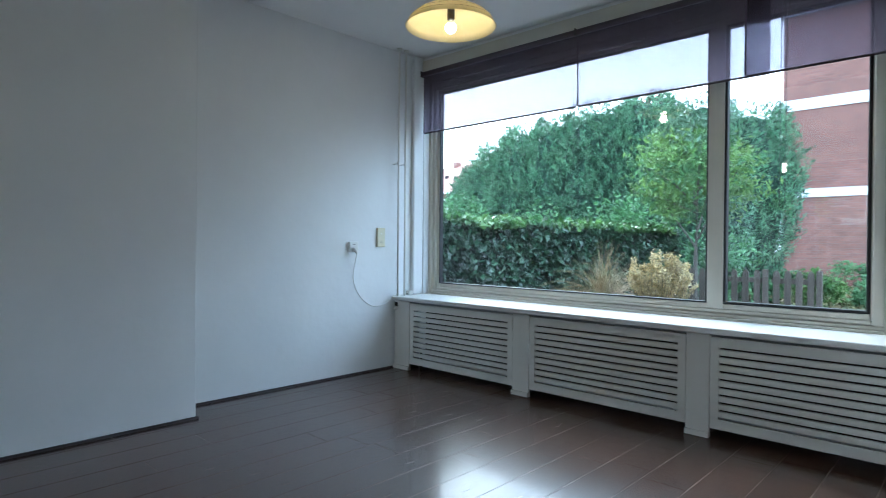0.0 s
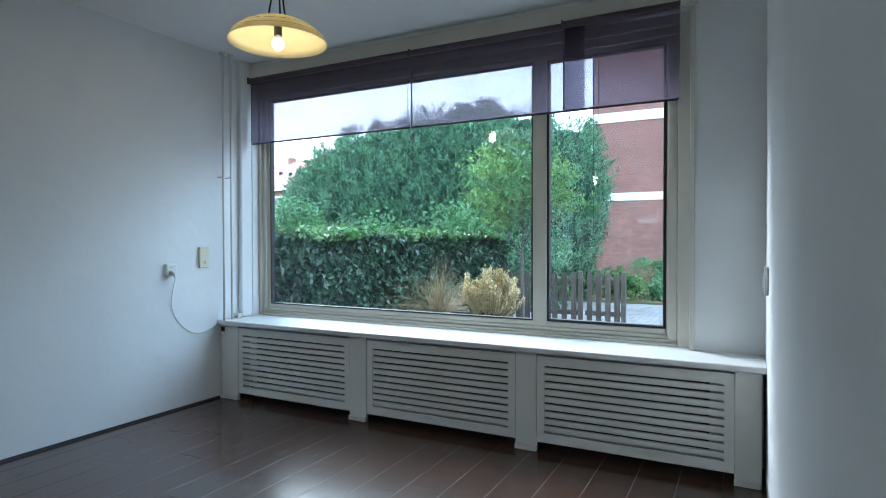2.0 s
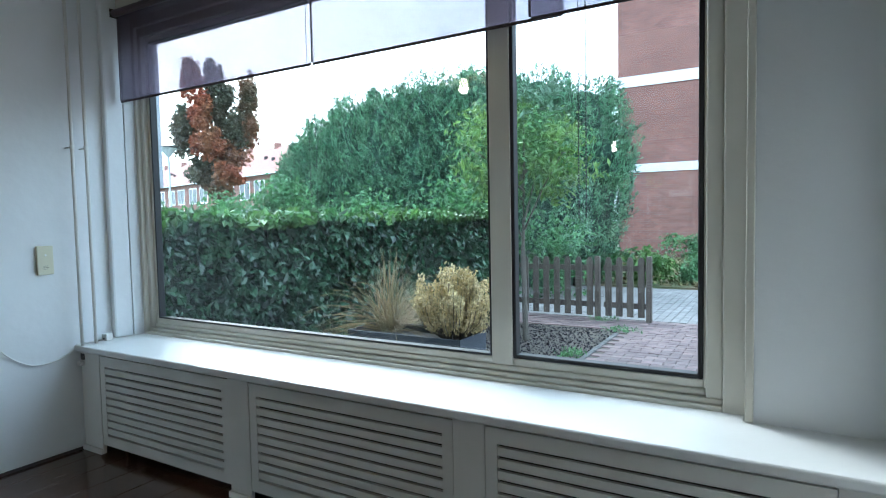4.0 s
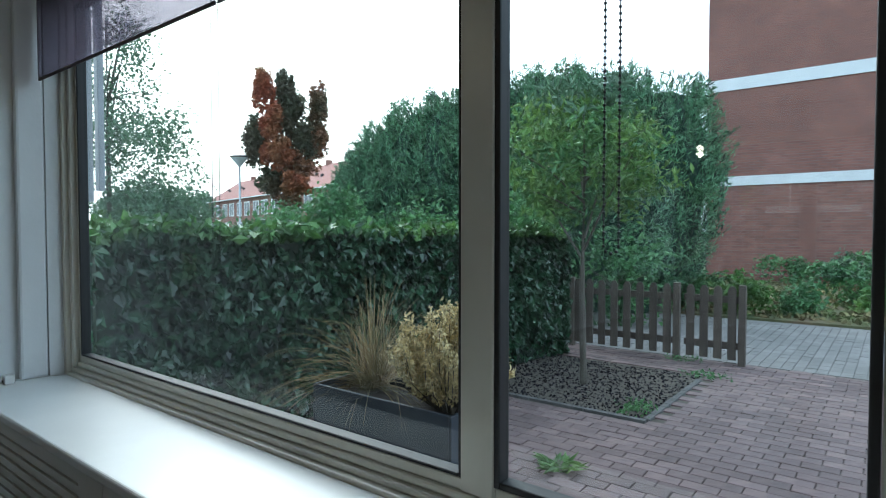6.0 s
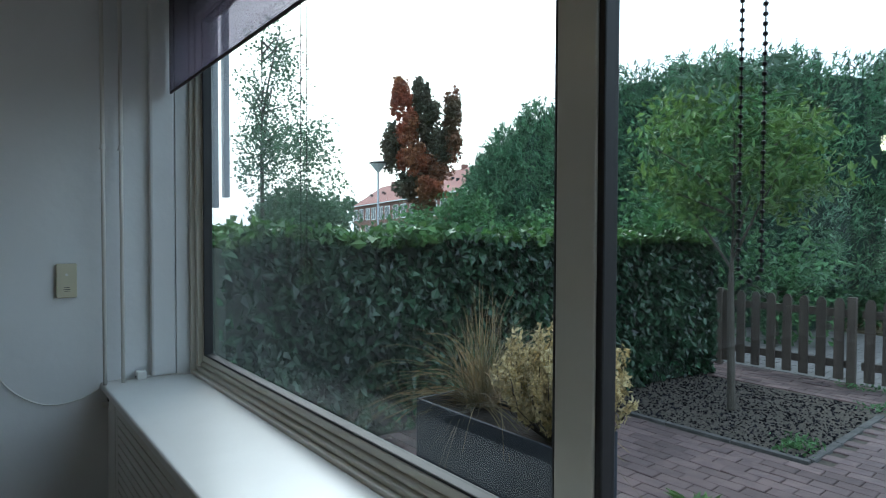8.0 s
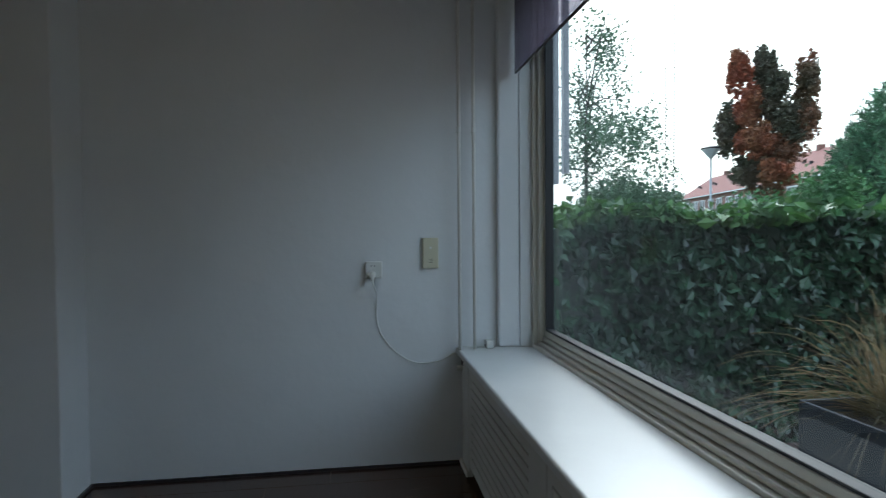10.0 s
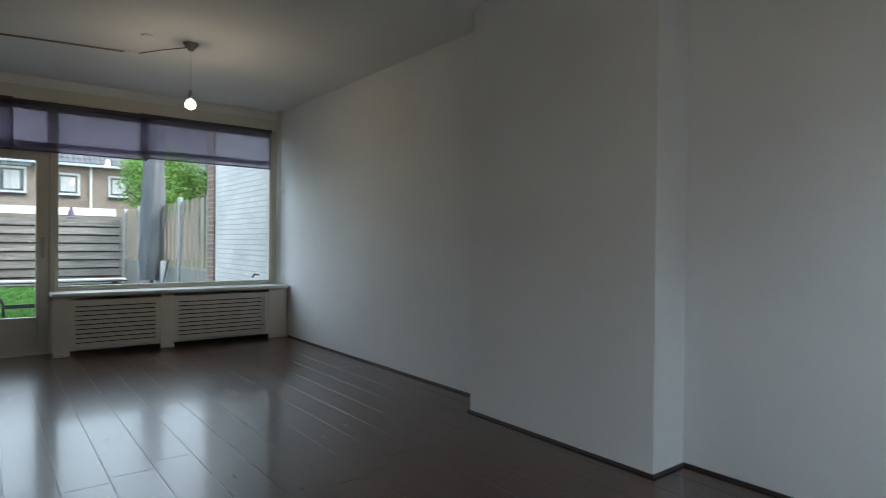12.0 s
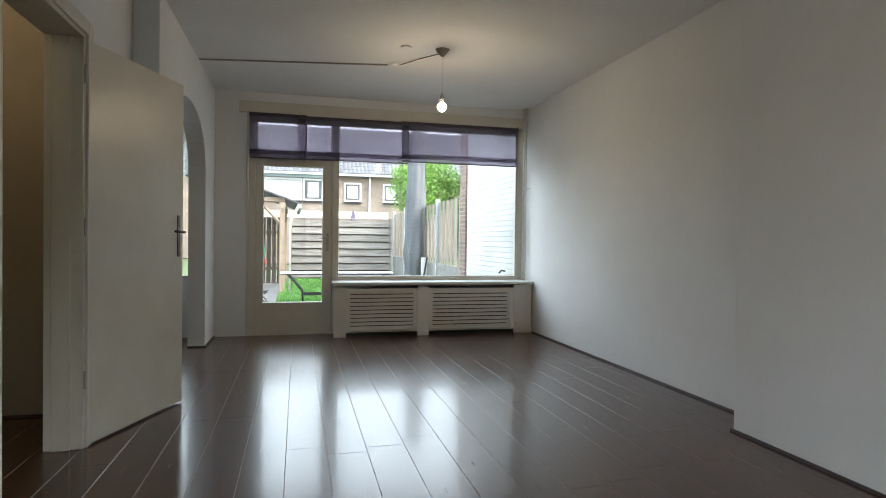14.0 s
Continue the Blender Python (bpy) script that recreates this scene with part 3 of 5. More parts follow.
def corner_sill():
    """One board: deep before the window, shallower before the wall beside it."""
    bm = bmesh.new()
    outline = [(6.69, -3.709), (7.018, -3.709), (7.018, -3.335), (7.079, -3.335), (7.079, -0.004), (6.69, -0.004)]
    low = [bm.verts.new((x, y, SILL - 0.035)) for x, y in outline]
    high = [bm.verts.new((x, y, SILL)) for x, y in outline]
    bm.faces.new(low[::-1])
    bm.faces.new(high)
    for k in range(6):
        bm.faces.new((low[k], low[(k + 1) % 6], high[(k + 1) % 6], high[k]))
    bm.edges.ensure_lookup_table()
    front = [e for e in bm.edges if all(abs(v.co.x - 6.69) < 1e-4 for v in e.verts) and abs(e.verts[0].co.z - e.verts[1].co.z) < 1e-4]
    bmesh.ops.bevel(bm, geom=front, offset=0.009, segments=3, affect="EDGES", profile=0.5)
    return solo("window_sill", bm, M_SILL, "long glossy white window sill board on the radiator cover", "window sill", (6.88, -1.85, SILL - 0.035))


corner_sill()
sill_board("window_sill", -0.284, 0.03, -2.31, -0.004, "white window sill board over the radiator cover", 1)


# ---------------- blinds ----------------
def roller_blind(x, y0, y1, top, bottom, way, label):
    b = thing("roller_blind", (x, (y0 + y1) / 2, top), label, "roller blind", group="roller blinds")
    roll = bmesh.new()
    tube(roll, [(x, y0 + 0.004, top - 0.02), (x, y1 - 0.004, top - 0.02)], 0.021, 16)
    part("roll", roll, M_BAR, b, smooth=False)
    part("cloth", boxes((x + way * 0.0175, x + way * 0.0185, y0 + 0.0008, y1 - 0.0008, bottom + 0.012, top - 0.02)), M_BLIND, b, "dark purple-brown see-through cloth")
    if way < 0:
        part("hem_band", boxes((x + way * 0.0187, x + way * 0.0193, y0 + 0.0008, y1 - 0.0008, bottom + 0.045, bottom + 0.095)), M_BLIND, b, "doubled band of the same cloth")
    part("bottom_bar", boxes((x + way * 0.014, x + way * 0.022, y0 + 0.006, y1 - 0.006, bottom, bottom + 0.012), bevel=0.002), M_BAR, b)
    part("hem", boxes((x + way * 0.0165, x + way * 0.0172, y1 - 0.006, y1 + 0.003, bottom + 0.012, top - 0.045)), M_BAR, b)
    for y in (y0, y1):
        part("bracket", boxes((x - 0.024, x + 0.024, y - 0.002, y + 0.002, top - 0.045, top + 0.004)), M_BLACK, b)
    return b


roller_blind(6.975, -1.5625, -0.065, 2.515, 1.985, 1, "dark see-through roller blind let down a third of the front window")
roller_blind(6.975, -2.76, -1.5640, 2.515, 1.985, 1, "dark see-through roller blind beside the mullion")
roller_blind(6.945, -3.29, -2.64, 2.515, 1.98, 1, "narrow dark see-through roller blind in front of the next")
roller_blind(-0.16, -3.19, -2.5965, 2.41, 1.925, -1, "short dark see-through roller blind over the garden door")
roller_blind(-0.21, -2.69, -1.455, 2.41, 1.935, -1, "dark see-through roller blind over door and window")
roller_blind(-0.16, -1.541, -0.16, 2.41, 1.95, -1, "dark see-through roller blind over the garden window")


def bead_chain(x, y, top, bottom, gap, r, label):
    bm = bmesh.new()
    n = int((top - bottom) / (r * 3.4))
    for s in (-1, 1):
        for k in range(n):
            bmesh.ops.create_icosphere(bm, subdivisions=1, radius=r, matrix=Matrix.Translation((x, y + s * gap / 2, bottom + (k + 0.6) * r * 3.4)))
        tube(bm, [(x, y + s * gap / 2, bottom + r * 2), (x, y + s * gap / 2, top)], r * 0.3, 4)
    for k in range(1, 4):
        a = math.pi * k / 4
        bmesh.ops.create_icosphere(bm, subdivisions=1, radius=r, matrix=Matrix.Translation((x, y + math.cos(a) * gap / 2, bottom + r * 2 - math.sin(a) * gap / 2)))
    return solo("bead_chain", bm, M_BLACK, label, "blind chain", (x, y, bottom), group="blind chains")


bead_chain(6.985, -1.56, 2.49, 1.17, 0.04, 0.0025, "black bead chain hanging before the large pane")
bead_chain(6.935, -2.84, 2.49, 1.26, 0.026, 0.0033, "black bead chain hanging before the narrow pane")
bead_chain(-0.13, -1.55, 2.39, 0.95, 0.02, 0.002, "thin dark bead chain before the garden window")
bead_chain(-0.13, -2.62, 2.39, 0.95, 0.02, 0.002, "thin dark bead chain before the garden door")


# ---------------- pipes, sockets, cable ----------------
def heating_pipes(x, gap, y, low, top, label):
    p = thing("heating_pipes", (x, y, low), label, "heating pipe")
    for k in range(2):
        bm = bmesh.new()
        tube(bm, [(x + k * gap, y, low), (x + k * gap, y, top)], 0.0085, 12)
        part("pipe", bm, M_CREAM, p, smooth=True)
        bm = bmesh.new()
        tube(bm, [(x + k * gap, y, 1.70), (x + k * gap, -0.001, 1.70)], 0.004, 8)
        tube(bm, [(x + k * gap, y, 1.69), (x + k * gap, y, 1.712)], 0.0115, 12)
        part("bracket", bm, M_PLASTIC, p)
        bm = bmesh.new()
        lathe(bm, [(0.0, 0), (0.022, 0), (0.02, -0.012), (0.0, -0.012)], (x + k * gap, y, top), 16)
        part("collar", bm, M_CREAM, p)
    return p


heating_pipes(6.70, 0.075, -0.07, SILL, H, "two thin cream heating pipes from sill to ceiling")
heating_pipes(-0.13, -0.07, -0.05, SILL, H, "two thin cream heating pipes beside the garden window")


def wall_socket():
    s = thing("wall_socket", (6.27, 0, 1.0), "white double wall socket with a plug in it", "wall socket")
    part("plate", boxes((6.232, 6.315, -0.03, -0.001, 0.965, 1.05), bevel=0.006), M_PLASTIC, s)
    bm = bmesh.new()
    tube(bm, [(6.27, -0.031, 1.028), (6.27, -0.029, 1.028)], 0.016, 20)
    part("socket_face", bm, M_PLASTIC, s)
    for dx in (-0.008, 0.008):
        bm = bmesh.new()
        tube(bm, [(6.27 + dx, -0.0325, 1.028), (6.27 + dx, -0.0305, 1.028)], 0.003, 8)
        part("pin_hole", bm, M_BLACK, s)
    p = thing("plug", (6.265, -0.03, 0.985), "white mains plug pushed into the socket", "plug")
    bm = bmesh.new()
    tube(bm, [(6.265, -0.031, 0.985), (6.265, -0.05, 0.983), (6.265, -0.068, 0.975), (6.265, -0.075, 0.955)], 0.019, 14, 0.008)
    part("plug_body", bm, M_PLASTIC, p, smooth=True)
    bm = bmesh.new()
    pts = [(6.265, -0.074, 0.955), (6.272, -0.06, 0.93), (6.285, -0.03, 0.89), (6.288, -0.012, 0.83), (6.285, -0.008, 0.78), (6.30, -0.008, 0.70), (6.35, -0.008, 0.62), (6.42, -0.008, 0.56), (6.49, -0.008, 0.53), (6.57, -0.008, 0.53), (6.63, -0.008, 0.545), (6.69, -0.01, 0.575)]
    fine = []
    for i in range(len(pts) - 1):
        p0, p1, p2, p3 = (Vector(pts[max(0, min(len(pts) - 1, i + k))]) for k in (-1, 0, 1, 2))
        for k in range(5):
            u = k / 5
            fine.append(0.5 * ((2 * p1) + (p2 - p0) * u + (2 * p0 - 5 * p1 + 4 * p2 - p3) * u * u + (3 * p1 - p0 - 3 * p2 + p3) * u ** 3))
    tube(bm, fine, 0.0032, 8)
    part("cable", bm, M_PLASTIC, p, "thin white hanging cable", smooth=True)


wall_socket()


def cover_plate():
    s = thing("blank_plate", (6.56, 0, 1.0), "yellowed tall connection box on the wall by the pipes", "wall box")
    part("plate", boxes((6.52, 6.60, -0.022, -0.001, 1.01, 1.165), bevel=0.004), M_YELLOWED, s)
    part("label", boxes((6.545, 6.575, -0.0235, -0.022, 1.047, 1.049), (6.55, 6.572, -0.0235, -0.022, 1.04, 1.042), (6.548, 6.57, -0.0235, -0.022, 1.056, 1.058)), M_DARKMETAL, s)
    bm = bmesh.new()
    tube(bm, [(6.56, -0.024, 1.115), (6.56, -0.022, 1.115)], 0.006, 12)
    part("screw_cap", bm, M_PLASTIC, s)


cover_plate()
box1 = thing("cable_box", (6.855, -0.045, SILL), "small white junction box on the sill", "junction box")
part("body", boxes((6.835, 6.875, -0.07, -0.02, SILL, SILL + 0.04), bevel=0.004), M_PLASTIC, box1)
part("clip", boxes((6.832, 6.8345, -0.05, -0.04, SILL + 0.008, SILL + 0.018)), M_BLACK, box1)
bm = bmesh.new()
tube(bm, [(6.70, -0.012, SILL + 0.004), (6.78, -0.02, SILL + 0.005), (6.865, -0.03, SILL + 0.006), (6.93, -0.03, SILL + 0.005), (7.03, -0.06, SILL + 0.005), (7.075, -0.09, SILL + 0.005)], 0.003, 6)
solo("sill_cable", bm, M_PLASTIC, "thin white cable lying on the sill", "cable", (6.70, -0.02, SILL))
sw = thing("light_switch", (6.55, YD, 1.02), "white switch plate on the side wall near the window", "light switch")
part("plate", boxes((6.50, 6.58, YD + 0.001, YD + 0.018, 0.96, 1.09), bevel=0.005), M_PLASTIC, sw)
part("rocker", boxes((6.515, 6.565, YD + 0.018, YD + 0.024, 0.99, 1.06), bevel=0.003), M_PLASTIC, sw)
valve = thing("radiator_valve", (6.70, -0.045, 0.50), "white radiator valve knob at the cover's end", "radiator valve")
bm = bmesh.new()
tube(bm, [(6.715, -0.04, 0.50), (6.69, -0.04, 0.50)], 0.014, 14)
part("knob", bm, M_PLASTIC, valve)
part("slot", boxes((6.714, 6.7165, -0.055, -0.018, 0.515, 0.55)), M_BLACK, valve)


# ---------------- lamps ----------------
def dish_lamp():
    cx, cy, cz = 5.75, -1.52, 2.21
    lamp = thing("pendant_lamp", (cx, cy, cz), "amber glass dish pendant lamp with a bronze key pattern, lit", "pendant lamp")
    bm = bmesh.new()
    outer = [(0.02, 0.115), (0.07, 0.112), (0.13, 0.097), (0.185, 0.068), (0.224, 0.035), (0.245, 0.0)]
    inner = [(r - 0.003, h - 0.004) for r, h in outer[::-1]]
    lathe(bm, outer + inner, (cx, cy, cz), 48)
    part("shade", bm, M_SHADE, lamp, smooth=True)
    bm = bmesh.new()
    units = 18
    for k in range(units):
        a0 = 2 * math.pi * k / units
        da = 2 * math.pi / units
        strokes = [((0.05, 0.2), (0.9, 0.2)), ((0.9, 0.2), (0.9, 0.9)), ((0.9, 0.9), (0.25, 0.9)), ((0.25, 0.9), (0.25, 0.5)), ((0.25, 0.5), (0.6, 0.5)), ((0.6, 0.5), (0.6, 0.7))]
        for (u0, v0), (u1, v1) in strokes:
            pts = []
            for s in (0, 0.5, 1):
                u, v = u0 + (u1 - u0) * s, v0 + (v1 - v0) * s
                r = 0.236 - 0.042 * v
                h = 0.0165 + 0.042 * v
                ang = a0 + u * da
                pts.append((cx + (r + 0.001) * math.cos(ang), cy + (r + 0.001) * math.sin(ang), cz + h + 0.001))
            tube(bm, pts, 0.0017, 4)
    part("key_pattern", bm, M_KEY, lamp, "bronze line pattern round the rim")
    bm = bmesh.new()
    lathe(bm, [(0, 0.12), (0.02, 0.12), (0.02, 0.035), (0.016, 0.03), (0, 0.03)], (cx, cy, cz), 20)
    part("lamp_holder", bm, M_BLACK, lamp, smooth=False)
    bm = bmesh.new()
    bmesh.ops.create_uvsphere(bm, u_segments=20, v_segments=12, radius=0.030, matrix=Matrix.Translation((cx, cy, cz - 0.008)))
    part("bulb", bm, M_BULB_W, lamp, smooth=True)
    for k in range(3):
        a = 0.5 + 2 * math.pi * k / 3
        bm = bmesh.new()
        tube(bm, [(cx + 0.05 * math.cos(a), cy + 0.05 * math.sin(a), cz + 0.112), (cx + 0.015 * math.cos(a), cy + 0.015 * math.sin(a), cz + 0.32), (cx, cy, H - 0.02)], 0.0045, 8)
        part("cord", bm, M_BLACK, lamp)
    bm = bmesh.new()
    lathe(bm, [(0, 0), (0.05, 0), (0.045, -0.04), (0.01, -0.06), (0, -0.06)], (cx, cy, H), 24)
    part("ceiling_cup", bm, M_BLACK, lamp)
    lamp_light("dish_lamp_light", (cx, cy, cz - 0.05), 1.1, (1.0, 0.76, 0.46), 0.035)


def bare_bulb():
    cx, cy = 1.65, -1.525
    lamp = thing("pendant_bulb", (cx, cy, 2.18), "bare lit bulb hanging on a cord from a brown ceiling cup", "pendant lamp")
    bm = bmesh.new()
    lathe(bm, [(0, 0), (0.06, 0), (0.052, -0.012), (0.016, -0.055), (0, -0.06)], (cx, cy, H), 28)
    part("ceiling_cup", bm, surface("taupe_plastic", (0.22, 0.20, 0.17), None, 5, 0.4), lamp, smooth=True)
    bm = bmesh.new()
    tube(bm, [(cx, cy, H - 0.055), (cx + 0.004, cy - 0.003, 2.5), (cx - 0.003, cy + 0.002, 2.38), (cx, cy, 2.285)], 0.003, 8)
    part("cord", bm, M_PLASTIC, lamp)
    bm = bmesh.new()
    lathe(bm, [(0, 0.11), (0.008, 0.105), (0.018, 0.075), (0.02, 0.035), (0, 0.03)], (cx, cy, 2.18), 18)
    part("lamp_holder", bm, surface("grey_plastic", (0.35, 0.34, 0.31), None, 5, 0.4), lamp, smooth=True)
    bm = bmesh.new()
    bmesh.ops.create_uvsphere(bm, u_segments=20, v_segments=12, radius=0.038, matrix=Matrix.Translation((cx, cy, 2.175)))
    part("bulb", bm, M_BULB_C, lamp, smooth=True)
    lamp_light("bare_bulb_light", (cx, cy, 2.11), 2.0, (1.0, 0.76, 0.48), 0.035)
    bm = bmesh.new()
    tube(bm, [(cx - 0.03, cy, H - 0.02), (cx - 0.25, cy - 0.15, H - 0.016), (1.17, -1.80, H - 0.012)], 0.004, 8)
    solo("loose_cord", bm, M_BARK, "brown cord slung from ceiling cup to junction", "cable", (cx, cy, H - 0.03))
    j = thing("ceiling_junction", (1.13, -1.85, H), "small white junction box on the ceiling", "junction box")
    part("lid", lathe(bmesh.new(), [(0, 0), (0.045, 0), (0.042, -0.02), (0.008, -0.023), (0, -0.023)], (1.13, -1.86, H), 20), M_CEIL, j)
    d = solo("cable_duct", boxes((-0.0075, 0.0075, -1.0, 1.0, -0.012, 0.0), bevel=0.002), surface("taupe_duct", (0.26, 0.24, 0.21), None, 5, 0.5), "thin taupe cable duct across the ceiling", "cable duct")
    a, b = Vector((0.82, -3.54, H)), Vector((1.12, -1.905, H))
    d.location = (a + b) / 2
    d.rotation_euler = (0, 0, math.atan2(b.y - a.y, b.x - a.x) - math.pi / 2)
    d.scale = (1, (b - a).length / 2, 1)
    c = thing("blank_cover", (1.64, -1.83, H), "flat round white cover plate on the ceiling", "cover plate")
    part("disc", lathe(bmesh.new(), [(0, 0), (0.045, 0), (0.043, -0.012), (0, -0.014)], (1.64, -1.83, H), 24), M_CEIL, c)


dish_lamp()
bare_bulb()
hall = thing("hall_lamp", (3.4, -4.6, 2.45), "small warm hall ceiling lamp, lit", "ceiling lamp")
part("bulb", lathe(bmesh.new(), [(0, 0), (0.05, 0.02), (0.07, 0.08), (0.05, 0.14), (0.02, 0.2), (0, 0.2)], (3.4, -4.6, 2.45), 20), M_BULB_W, hall)
lamp_light("hall_light", (3.4, -4.6, 2.38), 0.09, (1.0, 0.62, 0.32), 0.06)


# ---------------- hall door ----------------
def hall_door():
    jx, hinge = 3.14, Vector((3.135, -3.715, 0))
    f = tagged(thing("door_1", (3.6, -3.79, 0), "open cream hall door in a cream frame", ""), kind="structure")
    fr = part("door_frame", boxes((3.115, 3.155, YD - 0.175, YD - 0.002, 0, 2.08), (3.965, 4.005, YD - 0.175, YD - 0.001, 0, 2.08), (3.155, 3.965, YD - 0.175, YD + 0.002, 2.04, 2.08), bevel=0.003), M_TRIM, f)
    part("architrave", boxes((3.06, 3.135, YD + 0.0, YD + 0.016, 0, 2.13), (3.135, 3.985, YD + 0.0, YD + 0.016, 2.06, 2.13), bevel=0.004), M_TRIM, f)
    part("stop", boxes((3.155, 3.167, -3.85, -3.765, 0, 2.04), bevel=0.003), M_TRIM, f)
    leaf = thing("hall_door_leaf", (3.135, -3.705, 0), "tall flat cream door leaf standing open against the wall", "door")
    L, TH = 0.845, 0.04
    m = Matrix.Translation((3.121, -3.737, 0)) @ Matrix.Rotation(radians(159), 4, "Z")

    def turned(bm):
        bmesh.ops.transform(bm, matrix=m, verts=bm.verts)
        return bm
    slab = part("leaf", turned(boxes((0.0, L, -TH, 0.0, 0.012, 2.035), bevel=0.002)), M_TRIM, leaf)
    for side, y in ((1, -TH), (-1, 0.0)):
        s = -1 if side == 1 else 1
        bm = bmesh.new()
        bx(bm, L - 0.065, L - 0.035, min(y, y + s * 0.006), max(y, y + s * 0.006), 0.94, 1.20, 0.002)
        part("handle_plate", turned(bm), M_AGED, leaf, "dark steel back plate")
        bm = bmesh.new()
        tube(bm, [(L - 0.05, y, 1.095), (L - 0.05, y + s * 0.045, 1.095), (L - 0.062, y + s * 0.052, 1.095), (L - 0.165, y + s * 0.052, 1.098)], 0.008, 10)
        part("handle", turned(bm), M_AGED, leaf, "dark steel lever handle", smooth=True)
    for z in (0.30, 1.06, 1.82):
        bm = bmesh.new()
        tube(bm, [(3.147, -3.702, z), (3.147, -3.702, z + 0.09)], 0.007, 10)
        part("hinge", bm, M_STEEL, leaf, "small steel hinge")


hall_door()

# ---------------- kitchen beyond the arch ----------------
kw = tagged(thing("window_3", (-0.35, -4.4, 0.62), "kitchen window with a lace curtain", ""), kind="structure")
part("window_frame", frame_bars(-5.0, -3.72, 0.62, 2.2, -0.36, -0.29, 0.04), M_TRIM, kw)
part("pane", boxes((-0.322, -0.318, -4.96, -3.76, 0.66, 2.16)), M_GLASS, kw).visible_shadow = False
lace = thing("lace_curtain", (-0.22, -4.4, 2.2), "short white lace curtain at the kitchen window", "curtain")
bm = bmesh.new()
prev = None
for k in range(61):
    y = -5.0 + 1.26 * k / 60
    x = -0.225 + 0.012 * math.sin(k * 1.9)
    cur = (bm.verts.new((x, y, 1.72 + 0.02 * math.sin(k * 0.9))), bm.verts.new((x, y, 2.2)))
    if prev:
        bm.faces.new((prev[0], cur[0], cur[1], prev[1]))
    prev = cur
part("cloth", bm, M_LACE, lace, smooth=True)

# ---------------- front garden ----------------
structure("ground", boxes((7.185, 120, -120, 140, G - 0.4, G - 0.045)), M_TURF, "rough grass and soil far round the house")
structure("ground", boxes((-120, -0.42, -120, 140, G - 0.4, GR - 0.05)), M_TURF, "garden soil behind the house")
structure("paving_bed", boxes((7.185, 12.92, -8.0, 0.55, G - 0.045, G - 0.012)), M_SAND, "sandy bed under the paving bricks")


def slab_block(n, size, gap_bevel=0.004):
    """Corner points and faces of n loose blocks, bevelled on top, as numpy arrays to be moved about."""
    sx, sy, sz = size
    b = gap_bevel
    base = np.array([(-sx, -sy, -sz), (sx, -sy, -sz), (sx, sy, -sz), (-sx, sy, -sz), (-sx, -sy, -b), (sx, -sy, -b), (sx, sy, -b), (-sx, sy, -b), (-sx + b, -sy + b, 0), (sx - b, -sy + b, 0), (sx - b, sy - b, 0), (-sx + b, sy - b, 0)])
    f = [(8, 9, 10, 11)]
    for lo in (0, 4):
        for k in range(4):
            f.append((lo + k, lo + (k + 1) % 4, lo + 4 + (k + 1) % 4, lo + 4 + k))
    return base, np.array(f)


def block_field(name, places, size, material, tilt=0.004, seed=3):
    rng = np.random.default_rng(seed)
    base, f = slab_block(1, size)
    n = len(places)
    p = np.array(places)
    v = base[None] + np.zeros((n, 1, 1))
    v[:, :, 2] += v[:, :, 0] * rng.normal(0, tilt * 4, (n, 1)) + v[:, :, 1] * rng.normal(0, tilt * 4, (n, 1)) + rng.normal(0, 0.0012, (n, 1))
    v += p[:, None, :]
    faces = (f[None] + (np.arange(n) * len(base))[:, None, None]).reshape(-1, 4)
    return raw_mesh(name, v.reshape(-1, 3).tolist(), faces.tolist(), material)


PLACES = []
row = 0
x = 7.36
while x < 12.88:
    y = -7.9 + (0.105 if row % 2 else 0)
    while y < 0.5:
        in_bed = 10.34 < x < 12.2 and -1.84 < y < 0.2
        if not in_bed:
            PLACES.append((x, y, G))
        y += 0.205
    x += 0.104
    row += 1
NEAR = [p for p in PLACES if 9.3 < p[0] < 10.9 and -3.6 < p[1] < -1.75][:300]
near_set = set(NEAR)
add = [p for p in PLACES if p not in near_set]
tagged(new("paving_field", block_field("paving_field", add, (0.0495, 0.10, 0.045), M_PAVER_I)), "red-purple paving bricks of the front garden path", kind="stuff")

edge = solo("edging_kerb", boxes(*[(10.36 + 0.002, 10.41, -1.74 + k * 0.5, -1.25 + k * 0.5, G - 0.02, G + 0.012) for k in range(4)], *[(10.42 + k * 0.5, 10.91 + k * 0.5, -1.76, -1.71, G - 0.02, G + 0.012) for k in range(3)], bevel=0.004), M_EDGE, "low concrete edging round the gravel bed", "kerb", (10.4, -1.8, G), kind="stuff")
structure("gravel_bed", boxes((10.41, 12.2, -1.709, 0.3, G - 0.04, G - 0.02)), M_SOIL, "dark soil under slate chips")
rng = np.random.default_rng(5)
chips = np.stack([rng.uniform(10.43, 12.15, 5200), rng.uniform(-1.70, 0.25, 5200), rng.uniform(G - 0.022, G - 0.004, 5200)], 1)
tagged(new("slate_chips", leaves("slate_chips", chips, 0.024, M_GRAVEL, 6, 0, 1.0)), "dark slate chips in the tree bed", kind="stuff")
weeds = np.concatenate([np.stack([rng.normal(10.62, 0.07, 130), rng.normal(-1.58, 0.07, 130), rng.uniform(G, G + 0.06, 130)], 1), np.stack([rng.normal(12.1, 0.07, 90), rng.normal(-1.72, 0.1, 90), rng.uniform(G, G + 0.05, 90)], 1), np.stack([rng.normal(12.75, 0.06, 60), rng.normal(-1.36, 0.1, 60), rng.uniform(G, G + 0.05, 60)], 1)])
